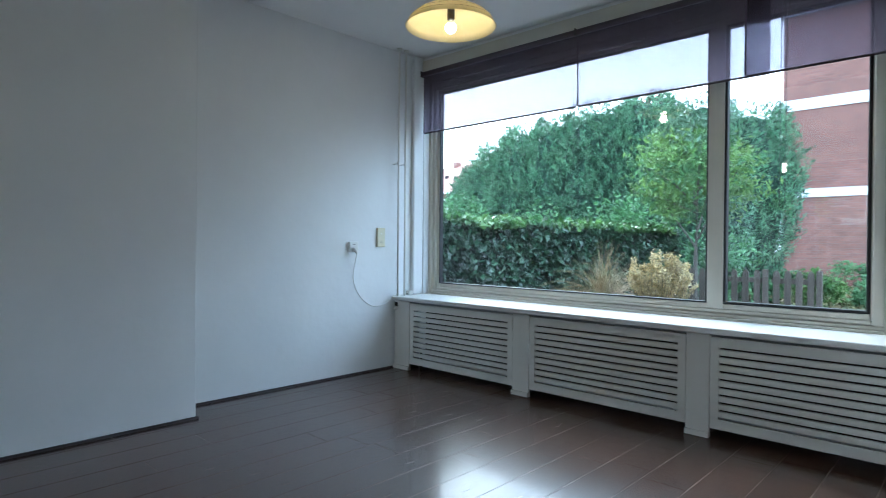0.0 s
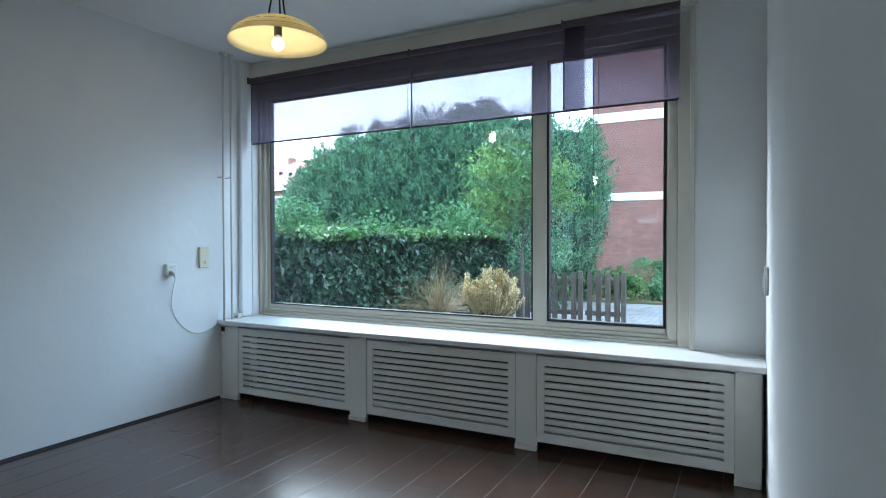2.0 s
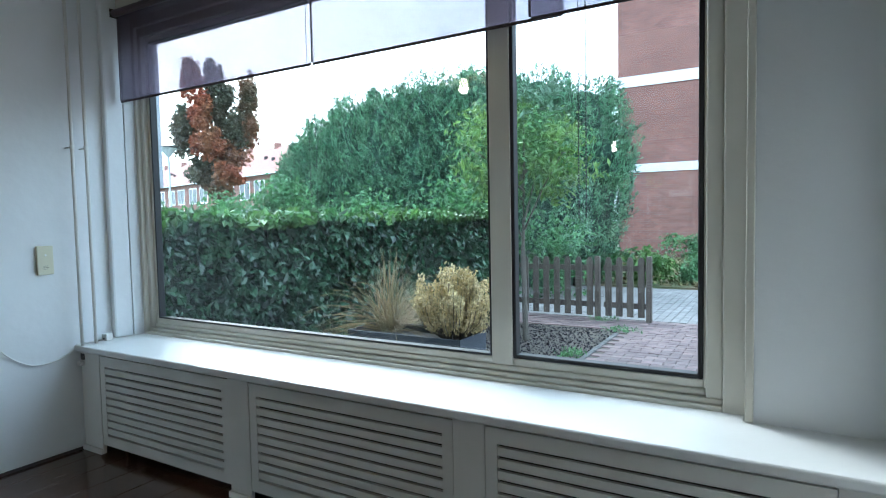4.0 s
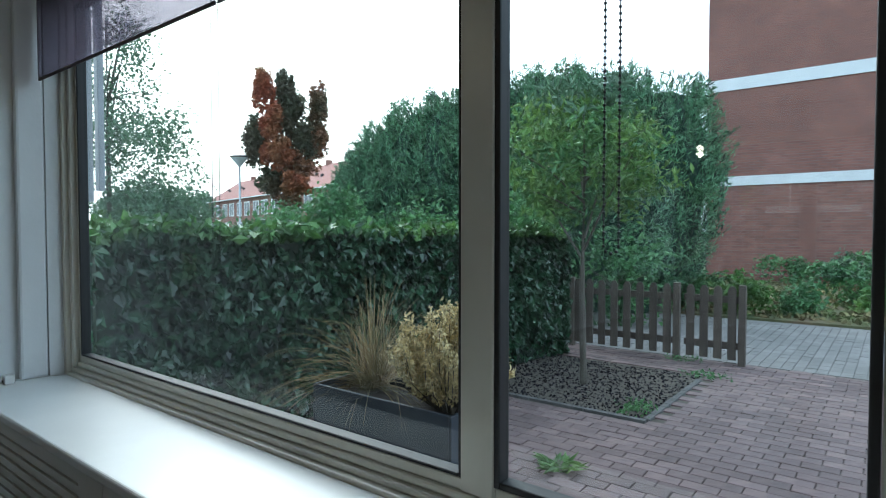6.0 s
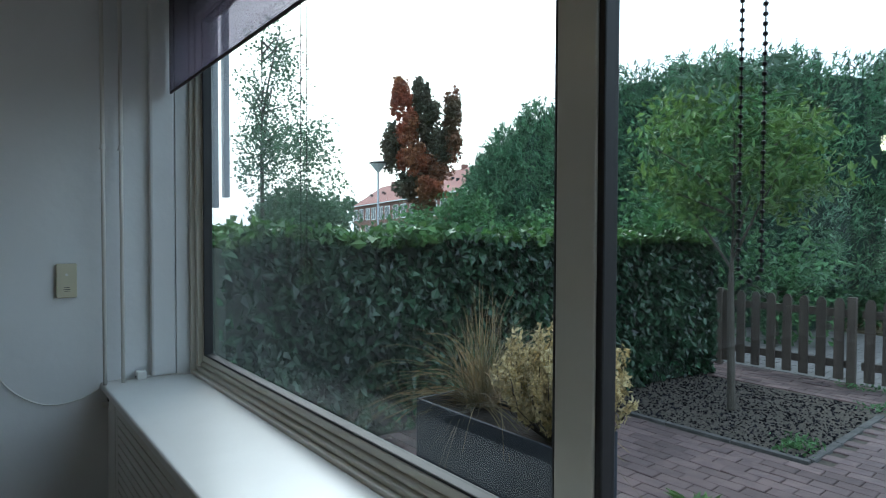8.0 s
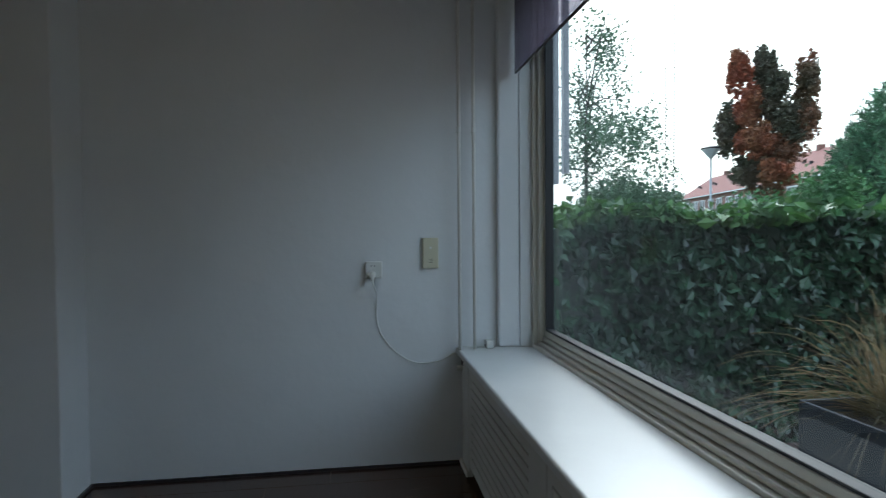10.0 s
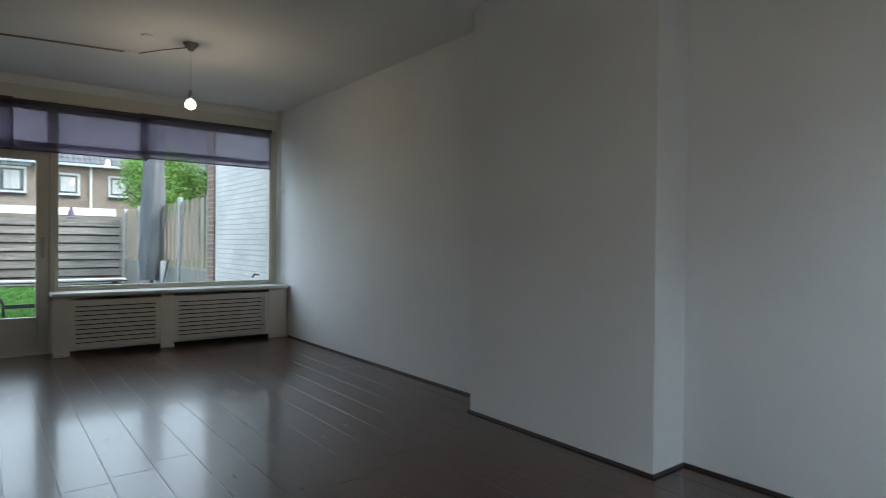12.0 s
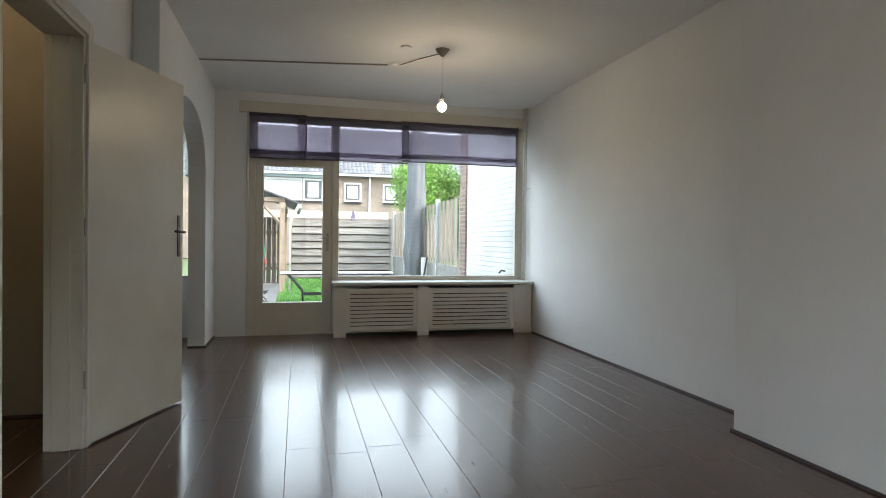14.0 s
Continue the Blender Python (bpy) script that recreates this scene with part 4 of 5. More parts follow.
tagged(new("weeds", leaves("weeds", weeds, 0.02, M_SHRUB, 7, -0.8, 2.5)), "small weeds along the bed and fence", kind="stuff")
turn_ = rng.uniform(0, 2 * math.pi, 46)
out_ = np.stack([np.cos(turn_), np.sin(turn_), np.full(46, 0.28)], 1)
solo_weed = tagged(new("dandelion", leaves("dandelion", out_ * rng.uniform(0.05, 0.13, (46, 1)), 0.034, M_SAPLING, 8, 0.0, 4.2, out_ * 3)), "flat green dandelion rosette between the paving bricks", "weed")
solo_weed.location = (9.18, -1.63, G + 0.004)


def picket_panel(label, y0, y1, x, posts, pickets):
    f = thing("picket_fence", (x, (y0 + y1) / 2, G), label, "picket fence", group="picket fence panels")
    for y in posts:
        part("post", boxes((x - 0.035, x + 0.035, y - 0.035, y + 0.035, G - 0.1, G + 0.86), bevel=0.006), M_WOODGREY, f)
    for z in (0.16, 0.66):
        part("rail", boxes((x + 0.012, x + 0.045, y0, y1, G + z, G + z + 0.075), bevel=0.003), M_WOODGREY, f)
    for k in range(pickets):
        y = y0 + (y1 - y0) * (k + 0.5) / pickets
        bm = bmesh.new()
        w, h0, h1, d0, d1 = 0.042, G + 0.05, G + 0.80, x - 0.012, x + 0.010
        outline = [(-w, h0), (w, h0), (w, h1), (w * 0.45, h1 + 0.045), (-w * 0.45, h1 + 0.045), (-w, h1)]
        a = [bm.verts.new((d0, y + u, v)) for u, v in outline]
        b = [bm.verts.new((d1, y + u, v)) for u, v in outline]
        bm.faces.new(a)
        bm.faces.new(b[::-1])
        for i in range(6):
            bm.faces.new((a[i], a[(i + 1) % 6], b[(i + 1) % 6], b[i]))
        part("picket", bm, M_WOODGREY, f)
    return f


picket_panel("weathered dark brown picket fence beside the hedge", -1.23, 0.02, 12.82, (-1.26, 0.02), 8)
picket_panel("weathered dark picket fence across the gate opening from the gate", -4.55, -3.14, 12.84, (-3.10, -4.60), 9)
picket_panel("weathered dark brown picket garden gate standing closed", -1.90, -1.33, 12.84, (-1.93,), 4)


def hedge():
    h = thing("hedge", (9.8, 0.45, G), "clipped beech hedge with dense dark green leaves along the garden path", "hedge")
    rng = np.random.default_rng(11)
    x0, x1, top, depth = 7.45, 12.3, 1.31, 0.85

    def face_y(x):
        return 0.40 - (x - x0) * 0.125
    # Solid core in near-black green: the shade behind the leaves, put into its colour.
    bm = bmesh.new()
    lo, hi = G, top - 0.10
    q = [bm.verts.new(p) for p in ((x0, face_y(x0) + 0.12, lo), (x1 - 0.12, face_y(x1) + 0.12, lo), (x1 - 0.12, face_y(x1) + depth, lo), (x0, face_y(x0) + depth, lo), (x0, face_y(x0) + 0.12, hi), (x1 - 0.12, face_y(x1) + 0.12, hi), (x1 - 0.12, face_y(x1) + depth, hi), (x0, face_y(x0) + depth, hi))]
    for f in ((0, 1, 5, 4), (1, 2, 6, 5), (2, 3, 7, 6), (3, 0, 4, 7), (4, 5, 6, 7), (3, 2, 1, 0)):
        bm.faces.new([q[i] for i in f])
    part("branches", bm, M_CORE, h, "solid core painted dark as the shade inside the hedge")
    n = 15000
    xs = x0 + (x1 - x0) * rng.uniform(0, 1, n)
    zs = rng.uniform(G + 0.02, top - 0.03, n)
    bulge = 0.06 * np.sin(xs * 3.1) * np.sin(zs * 4.2 + xs)
    ys = 0.40 - (xs - x0) * 0.125 + 0.05 + bulge + np.abs(rng.normal(0, 0.06, n))
    front = np.stack([xs, ys, zs], 1)
    out = np.tile([0.0, -0.6, -0.5], (n, 1))
    add_mesh(leaves("leaves", front, 0.064, M_BEECH, 12, 0.5, 1.5, out), h, kind="stuff")
    m = 2600
    xs = np.abs(rng.normal(0, 0.05, m))
    end = np.stack([x1 - xs, rng.uniform(face_y(x1), face_y(x1) + depth, m), rng.uniform(G, top - 0.03, m)], 1)
    add_mesh(leaves("leaves", end, 0.06, M_BEECH, 13, 0.5, 1.5), h, kind="stuff")
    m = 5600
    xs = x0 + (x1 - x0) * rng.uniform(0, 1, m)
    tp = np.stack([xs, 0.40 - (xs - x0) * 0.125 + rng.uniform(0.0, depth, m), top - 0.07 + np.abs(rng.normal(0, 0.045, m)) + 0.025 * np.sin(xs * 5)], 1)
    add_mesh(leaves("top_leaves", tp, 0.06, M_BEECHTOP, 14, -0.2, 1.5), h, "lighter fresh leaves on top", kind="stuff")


hedge()


def planter():
    p = thing("planter", (7.95, -1.6, G), "tall dark slate-grey trough planter below the window", "planter")
    x0, x1, y0, y1, z0, z1, t = 7.71, 8.03, -1.92, -1.13, G, 0.60, 0.014
    part("trough", boxes((x0, x1, y0, y0 + t, z0, z1), (x0, x1, y1 - t, y1, z0, z1), (x0, x0 + t, y0 + t, y1 - t, z0, z1), (x1 - t, x1, y0 + t, y1 - t, z0, z1), bevel=0.004), M_PLANTER, p)
    part("soil", boxes((x0 + t, x1 - t, y0 + t, y1 - t, z1 - 0.3, z1 - 0.045)), M_SOIL, p)
    g = thing("ornamental_grass", (7.97, -1.26, 0.555), "arching straw-coloured ornamental grass in the planter", "plant")
    rng = np.random.default_rng(21)
    verts, faces = [], []
    for k in range(430):
        a = rng.uniform(0, 2 * math.pi)
        rise = math.radians(rng.uniform(8, 50) if rng.uniform() < 0.55 else rng.uniform(50, 86))
        long = rng.uniform(0.3, 0.58) if rng.uniform() < 0.75 else rng.uniform(0.5, 0.82)
        w = rng.uniform(0.0014, 0.0028)
        bx0, by0 = rng.normal(0, 0.035, 2)
        prev = None
        for s in range(8):
            u = s / 7
            run = long * u
            rr, z = run * math.cos(rise), run * math.sin(rise) - 0.62 * run * run * (0.5 + math.cos(rise))
            cx, cy = bx0 + rr * math.cos(a), by0 + rr * math.sin(a)
            px, py = -math.sin(a) * w * (1 - 0.7 * u), math.cos(a) * w * (1 - 0.7 * u)
            verts += [(cx - px, cy - py, z), (cx + px, cy + py, z + w)]
            i = len(verts) - 2
            if prev is not None:
                faces.append((prev, prev + 1, i + 1, i))
            prev = i
    ob = new("blades", raw_mesh("blades", verts, faces, M_STRAW))
    ob.parent = g
    tagged(ob, kind="stuff")
    b = thing("golden_bush", (7.90, -1.76, 0.555), "bleached golden yellow bushy shrub in the planter", "plant")
    stems, pts = bmesh.new(), []
    for k in range(84):
        a, sp = rng.uniform(0, 2 * math.pi), rng.uniform(0, 1) ** 0.6
        tip = Vector((7.90 + 0.24 * sp * math.cos(a), -1.77 + 0.28 * sp * math.sin(a), 0.555 + 0.10 + rng.uniform(0.19, 0.36) * math.sqrt(max(0.08, 1 - sp * sp * 0.8))))
        foot = Vector((7.90 + 0.05 * math.cos(a), -1.77 + 0.06 * math.sin(a), 0.555))
        mid = (foot + tip) / 2 + Vector((0.04 * math.cos(a), 0.04 * math.sin(a), -0.02))
        tube(stems, [foot, mid, tip], 0.003, 5, 0.0015)
        for s in np.linspace(0.3, 1, 26):
            c = foot * (1 - s) ** 2 + mid * 2 * s * (1 - s) + tip * s * s
            for q in range(6):
                pts.append(tuple(c + Vector(rng.normal(0, 0.010, 3))))
    part("stems", stems, M_BARK, b, kind="stuff")
    add_mesh(leaves("foliage", np.array(pts), 0.012, M_GOLD, 22, -0.9, 2.0), b, kind="stuff")


planter()


guide = thing("awning_guide", (7.27, 0.04, 1.44), "pale grey upright awning rails fixed outside beside the window", "awning rail")
part("rail", boxes((7.29, 7.32, 0.045, 0.095, 1.50, 2.62), bevel=0.004), M_AWNING, guide)
part("side_rail", boxes((7.215, 7.245, -0.005, 0.035, 1.44, 2.62), bevel=0.004), M_AWNING, guide)
part("bracket", boxes((7.186, 7.215, 0.005, 0.02, 2.50, 2.54), (7.245, 7.29, 0.03, 0.05, 2.50, 2.54)), M_AWNING, guide)


def tree(name, label, category, base, trunk_r, trunk_h, crown, group="", lean=0.0, limbs=9, seed=1):
    """crown: rows of (part name, material, count, leaf size, centre, radii, lumps, lump size, droop, long)."""
    t = thing(name, base, label, category, group)
    rng = np.random.default_rng(seed)
    bm = bmesh.new()
    b = Vector(base)
    top = b + Vector((lean, 0, trunk_h))
    tube(bm, [b, b + Vector((lean * 0.3, 0.02, trunk_h * 0.5)), top], trunk_r, 10, trunk_r * 0.5)
    c0, r0 = crown[0][4], crown[0][5]
    for k in range(limbs):
        a = 2 * math.pi * k / limbs + rng.uniform(-0.3, 0.3)
        s = rng.uniform(0.55, 1.0)
        start = b.lerp(top, s)
        end = Vector((c0[0] + 0.65 * r0[0] * math.cos(a), c0[1] + 0.65 * r0[1] * math.sin(a), c0[2] + r0[2] * rng.uniform(-0.4, 0.7)))
        tube(bm, [start, start.lerp(end, 0.5) + Vector((0, 0, 0.05 * r0[2])), end], trunk_r * 0.4, 6, trunk_r * 0.08)
    part("trunk", bm, M_BARK, t)
    for i, (pname, mat_, count, size, centre, radii, lumps, lump_size, droop, long) in enumerate(crown):
        pts = lumpy_points(count, centre, radii, seed * 31 + i, lumps, 0.35, lump_size)
        add_mesh(leaves(pname, pts, size, mat_, seed * 17 + i, droop, long), t, kind="stuff")
    return t


tree("sapling", "young tree with slim trunk and light green leaves in gravel", "tree", (11.15, -0.89, G), 0.034, 2.0, [("crown", M_SAPLING, 3600, 0.031, (11.2, -0.82, 1.95), (1.1, 1.2, 0.86), 75, 0.21, 0.5, 2.8), ("inner_crown", M_SHRUB, 2500, 0.031, (11.3, -0.78, 1.85), (0.95, 1.05, 0.82), 50, 0.24, 0.5, 2.8), ("top_shoots", M_BIRCH, 420, 0.04, (11.2, -0.82, 2.5), (0.6, 0.75, 0.42), 26, 0.22, -0.3, 3.0)], seed=2)
def conifer(cx, cy, top, r, n, seed, belly=0.38):
    """A dense conifer: a lumpy inner body painted dark as shade, and feathery plumes that point outwards and up."""
    t = thing("conifer", (cx, cy, G), "broad blue-green conifer with feathery sprays in a dense row", "tree", "conifer row")
    rng = np.random.default_rng(seed)
    bm = bmesh.new()
    tube(bm, [(cx, cy, G), (cx, cy, G + (top - G) * 0.6)], 0.12, 10, 0.05)
    part("trunk", bm, M_BARK, t)
    h = top - G

    def body(u, a):
        """Radius at the share u of the height, lumpy round the angle a."""
        w = np.sqrt(np.clip(1 - ((u - belly) / (1.02 - belly if belly < 0.5 else 0.5)) ** 2, 0, 1))
        return r * w * (1 + 0.13 * np.sin(3 * a + seed) + 0.10 * np.sin(5 * a + 9 * u + seed * 2))
    # closed body whose dark colour stands in for the shade between plumes
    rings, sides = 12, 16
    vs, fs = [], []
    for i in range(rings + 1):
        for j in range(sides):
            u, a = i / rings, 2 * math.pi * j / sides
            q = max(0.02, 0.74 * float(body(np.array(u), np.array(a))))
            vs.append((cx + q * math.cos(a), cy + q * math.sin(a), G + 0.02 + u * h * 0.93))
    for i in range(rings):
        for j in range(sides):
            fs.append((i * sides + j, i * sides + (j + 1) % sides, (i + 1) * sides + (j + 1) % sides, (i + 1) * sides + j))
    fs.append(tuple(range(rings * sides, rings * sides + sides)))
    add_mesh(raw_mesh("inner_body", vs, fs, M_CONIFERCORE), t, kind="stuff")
    m = n // 28
    u = rng.uniform(0.05, 0.99, m) ** 0.8
    a = rng.uniform(0, 2 * math.pi, m)
    q = body(u, a) * rng.uniform(0.82, 1.0, m)
    root = np.stack([cx + q * np.cos(a), cy + q * np.sin(a), G + u * h * 0.95], 1)
    way = np.stack([np.cos(a), np.sin(a), 0.75 + 0.9 * u], 1) + rng.normal(size=(m, 3)) * 0.22
    way /= np.linalg.norm(way, axis=1)[:, None]
    k = rng.integers(0, m, n)
    along = rng.uniform(-0.15, 1, n)
    spread = rng.normal(size=(n, 3)) * 0.062 * (1.25 - along)[:, None]
    pts = root[k] + way[k] * (along * 0.34 * rng.uniform(0.7, 1.2, m)[k])[:, None] + spread
    add_mesh(leaves("foliage", pts, 0.021, M_CONIFER, seed * 3, 0.0, 5.5, way[k]), t, kind="stuff")
    return t


CONIFERS = [(15.35, 6.31, 2.98, 0.78), (15.38, 5.68, 3.58, 0.95), (15.44, 4.79, 3.98, 1.1), (15.59, 3.93, 4.11, 1.14), (15.94, 3.06, 4.38, 1.24), (16.18, 2.08, 4.47, 1.25), (16.4, 1.0, 4.25, 1.3), (16.4, 0.1, 3.85, 1.05)]
for i, (cx, cy, top, r) in enumerate(CONIFERS):
    conifer(cx, cy, top, r, 24000, 40 + i, 0.60 if i == 7 else 0.38)
tree("dark_tree", "dark broadleaf treetop standing behind the conifer row", "tree", (21.0, 4.3, G), 0.14, 3.5, [("crown", M_DARKLEAF, 6000, 0.10, (21.0, 4.3, 4.5), (1.3, 1.2, 1.5), 18, 0.4, 0.1, 1.4)], seed=77)
for i, (cx, cy, cz, rx, ry, rz, n) in enumerate([(13.6, 5.4, 1.2, 0.9, 1.5, 1.05, 2800), (13.5, 3.4, 1.1, 0.9, 1.4, 1.0, 2600), (13.9, 1.4, 0.9, 0.8, 1.1, 1.1, 2200), (14.6, 0.1, 0.6, 0.8, 0.8, 0.95, 1500), (13.8, 7.6, 1.1, 0.9, 1.6, 1.05, 2400)]):
    tree("shrub", "loose light green leafy shrub behind the hedge", "shrub", (cx, cy, G), 0.03, 0.7, [("leaves", M_SHRUB, n, 0.06, (cx, cy, cz), (rx, ry, rz), 14, 0.5, 0.1, 1.7)], group="shrubs behind the hedge", seed=60 + i)
for i, (cx, cy, cz, r, n, m_) in enumerate([(17.0, -0.3, 0.30, 0.55, 900, M_SHRUB), (17.1, -1.1, 0.22, 0.5, 800, M_SAPLING), (17.4, -1.9, 0.12, 0.42, 600, M_SHRUB), (19.6, -2.6, 0.38, 0.75, 1200, M_SHRUB), (20.5, -3.9, 0.25, 0.7, 900, M_SHRUB), (23.6, -0.8, 0.3, 0.6, 700, M_SHRUB), (23.8, -2.4, 0.35, 0.6, 700, M_BIRCH), (18.3, -2.9, 0.02, 0.3, 400, M_SAPLING)]):
    tree("low_shrub", "low ragged green bush on the verge before the brick building", "shrub", (cx, cy, G), 0.015, 0.3, [("leaves", m_, n, 0.07, (cx, cy, cz), (r, r * 1.2, 0.5), 10, 0.5, 0.1, 1.6)], group="bushes on the verge", limbs=5, seed=80 + i)

# across (to the south-east), height, share of leaves, half width, half height, leaf paint
MAPLE = [(-0.1, 6.9, 0.7, 0.34, 1.05, M_DARKLEAF), (-0.75, 6.5, 0.7, 0.36, 0.95, M_REDLEAF), (1.12, 6.1, 0.7, 0.36, 0.95, M_BRONZELEAF), (0.1, 5.9, 1.0, 0.6, 0.95, M_DARKLEAF),
         (-1.1, 4.7, 1.0, 0.55, 1.0, M_DARKLEAF), (-0.45, 5.3, 0.9, 0.45, 0.85, M_REDLEAF), (1.15, 4.8, 0.8, 0.42, 0.85, M_BRONZELEAF), (0.55, 4.6, 1.0, 0.55, 1.1, M_DARKLEAF),
         (-0.35, 4.2, 0.9, 0.55, 0.7, M_REDLEAF), (0.3, 3.7, 1.0, 0.75, 0.7, M_BRONZELEAF), (-0.5, 3.2, 0.8, 0.6, 0.6, M_DARKLEAF), (0.35, 3.0, 0.7, 0.6, 0.5, M_REDLEAF), (0.0, 2.4, 0.5, 0.45, 0.45, M_BRONZELEAF)]
tree("red_maple", "tall narrow maple turning orange red with dark green parts", "tree", (20.0, 15.25, G), 0.13, 4.6, [
    ("foliage", paint, int(2500 * share), 0.11, (20.0 + 0.796 * across - (0.35 if paint is M_REDLEAF else 0), 15.25 - 0.606 * across - (0.35 if paint is M_REDLEAF else 0), height), (half * 1.3, half * 1.3, tall * 1.1), 16, 0.42, 0.3, 1.2)
    for across, height, share, half, tall, paint in MAPLE], limbs=7, seed=5)
tree("birch", "tall airy birch with sparse small leaves against the sky", "tree", (12.3, 12.1, G), 0.07, 6.6, [("crown", M_BIRCH, 2600, 0.07, (12.4, 11.7, 4.6), (1.2, 1.6, 3.0), 70, 0.26, 0.4, 1.3), ("lower_crown", M_BIRCH, 4200, 0.07, (12.5, 11.0, 3.0), (1.7, 2.5, 2.1), 60, 0.26, 0.4, 1.3)], limbs=18, seed=6)
tree("leafy_tree", "rounded grey-green tree beyond the hedge", "tree", (13.4, 11.9, G), 0.12, 1.6, [("crown", M_BIRCH, 6500, 0.10, (13.4, 12.2, 1.5), (1.7, 2.8, 1.5), 18, 0.45, 0.2, 1.4)], seed=7)
for i, (cx, cy, r) in enumerate([(62, 104, 4.5), (66, 96, 5.0), (70, 88, 4.5), (58, 118, 5.5)]):
    tree("far_tree", "distant grey-green tree above the row of houses", "tree", (cx, cy, G), 0.3, 5.5, [("crown", M_BIRCH, 1200, 0.6, (cx, cy, 6.2), (r, r, 3.4), 10, 0.45, 0.1, 1.3)], group="far trees", seed=90 + i)


def street_lamp():
    cx, cy = 18.36, 15.87
    s = thing("street_lamp", (cx, cy, G), "grey street lamp post with an inverted cone lantern", "street lamp")
    bm = bmesh.new()
    tube(bm, [(cx, cy, G), (cx, cy, 1.2), (cx, cy, 3.66)], 0.05, 12, 0.035)
    part("pole", bm, M_ZINC, s, smooth=True)
    part("lantern", lathe(bmesh.new(), [(0.05, 3.65), (0.08, 3.69), (0.29, 3.95), (0.30, 3.98), (0.0, 3.98)], (cx, cy, 0), 24), surface("frosted_lantern", (0.5, 0.52, 0.54), None, 4, 0.3), s)
    part("cap", lathe(bmesh.new(), [(0.34, 3.98), (0.35, 4.01), (0.2, 4.07), (0.0, 4.09)], (cx, cy, 0), 24), M_DARKMETAL, s)


street_lamp()
structure("street", boxes((12.95, 16.55, -60, 60, G - 0.045, G - 0.01)), M_GREYPAVE, "pale grey paved street beyond the fence")
structure("street_kerb", boxes((12.92, 12.95, -60, -0.0, G - 0.045, G + 0.004)), M_KERB, "flush pale concrete strip")
places = [(x, y, G) for x in np.arange(13.06, 16.5, 0.205) for y in np.arange(-6.0, 0.6, 0.105)]
tagged(new("street_bricks", block_field("street_bricks", places, (0.10, 0.0502, 0.03), M_GREYPAVE, seed=9)), "pale grey paving bricks of the footpath", kind="stuff")
structure("verge", boxes((16.55, 24.6, -40, 10, G - 0.045, G + 0.03)), M_VERGE, "bare verge with fallen leaves")
lit = np.stack([rng.uniform(16.6, 24.0, 6000), rng.uniform(-7, 3, 6000), rng.uniform(G + 0.03, G + 0.09, 6000)], 1)
tagged(new("verge_plants", leaves("verge_plants", lit, 0.07, surface("verge_litter", (0.07, 0.12, 0.035), (0.20, 0.13, 0.07), 1.5, 0.9, vary=0.5, island=True), 15, -0.3, 1.6)), "low weeds and fallen leaves on the verge", kind="stuff")


def brick_block():
    b = thing("brick_building", (29, -6, G), "red brick gable wall with two white concrete bands and yellow windows", "building")
    part("wall", boxes((24.6, 34, -16, 1.30, G, 8.35)), M_REDBRICK, b)
    for z0, z1 in ((2.60, 2.87), (5.36, 5.70)):
        part("band", boxes((24.57, 24.6 - 0.001, -16.02, 1.33, z0, z1), (24.6, 34, 1.301, 1.33, z0, z1)), M_BAND, b, "white concrete floor band")
    for z0, z1 in ((0.55, 2.37), (4.2, 5.1)):
        for y1 in (-2.85, -7.2):
            win = part("window", frame_bars(y1 - 1.8, y1, z0, z1, 24.56, 24.598, 0.11), M_YELLOW, b, "bright yellow window frame")
            part("pane", boxes((24.585, 24.597, y1 - 1.69, y1 - 0.11, z0 + 0.11, z1 - 0.11)), M_PANE, win)
            part("mullion", boxes((24.565, 24.584, y1 - 0.95, y1 - 0.87, z0 + 0.111, z1 - 0.111)), M_YELLOW, win)
    part("roof_edge", boxes((24.5, 34.1, -16.1, 1.38, 8.35, 8.6)), surface("blue_grey_trim", (0.25, 0.30, 0.36), None, 3, 0.6), b)


brick_block()


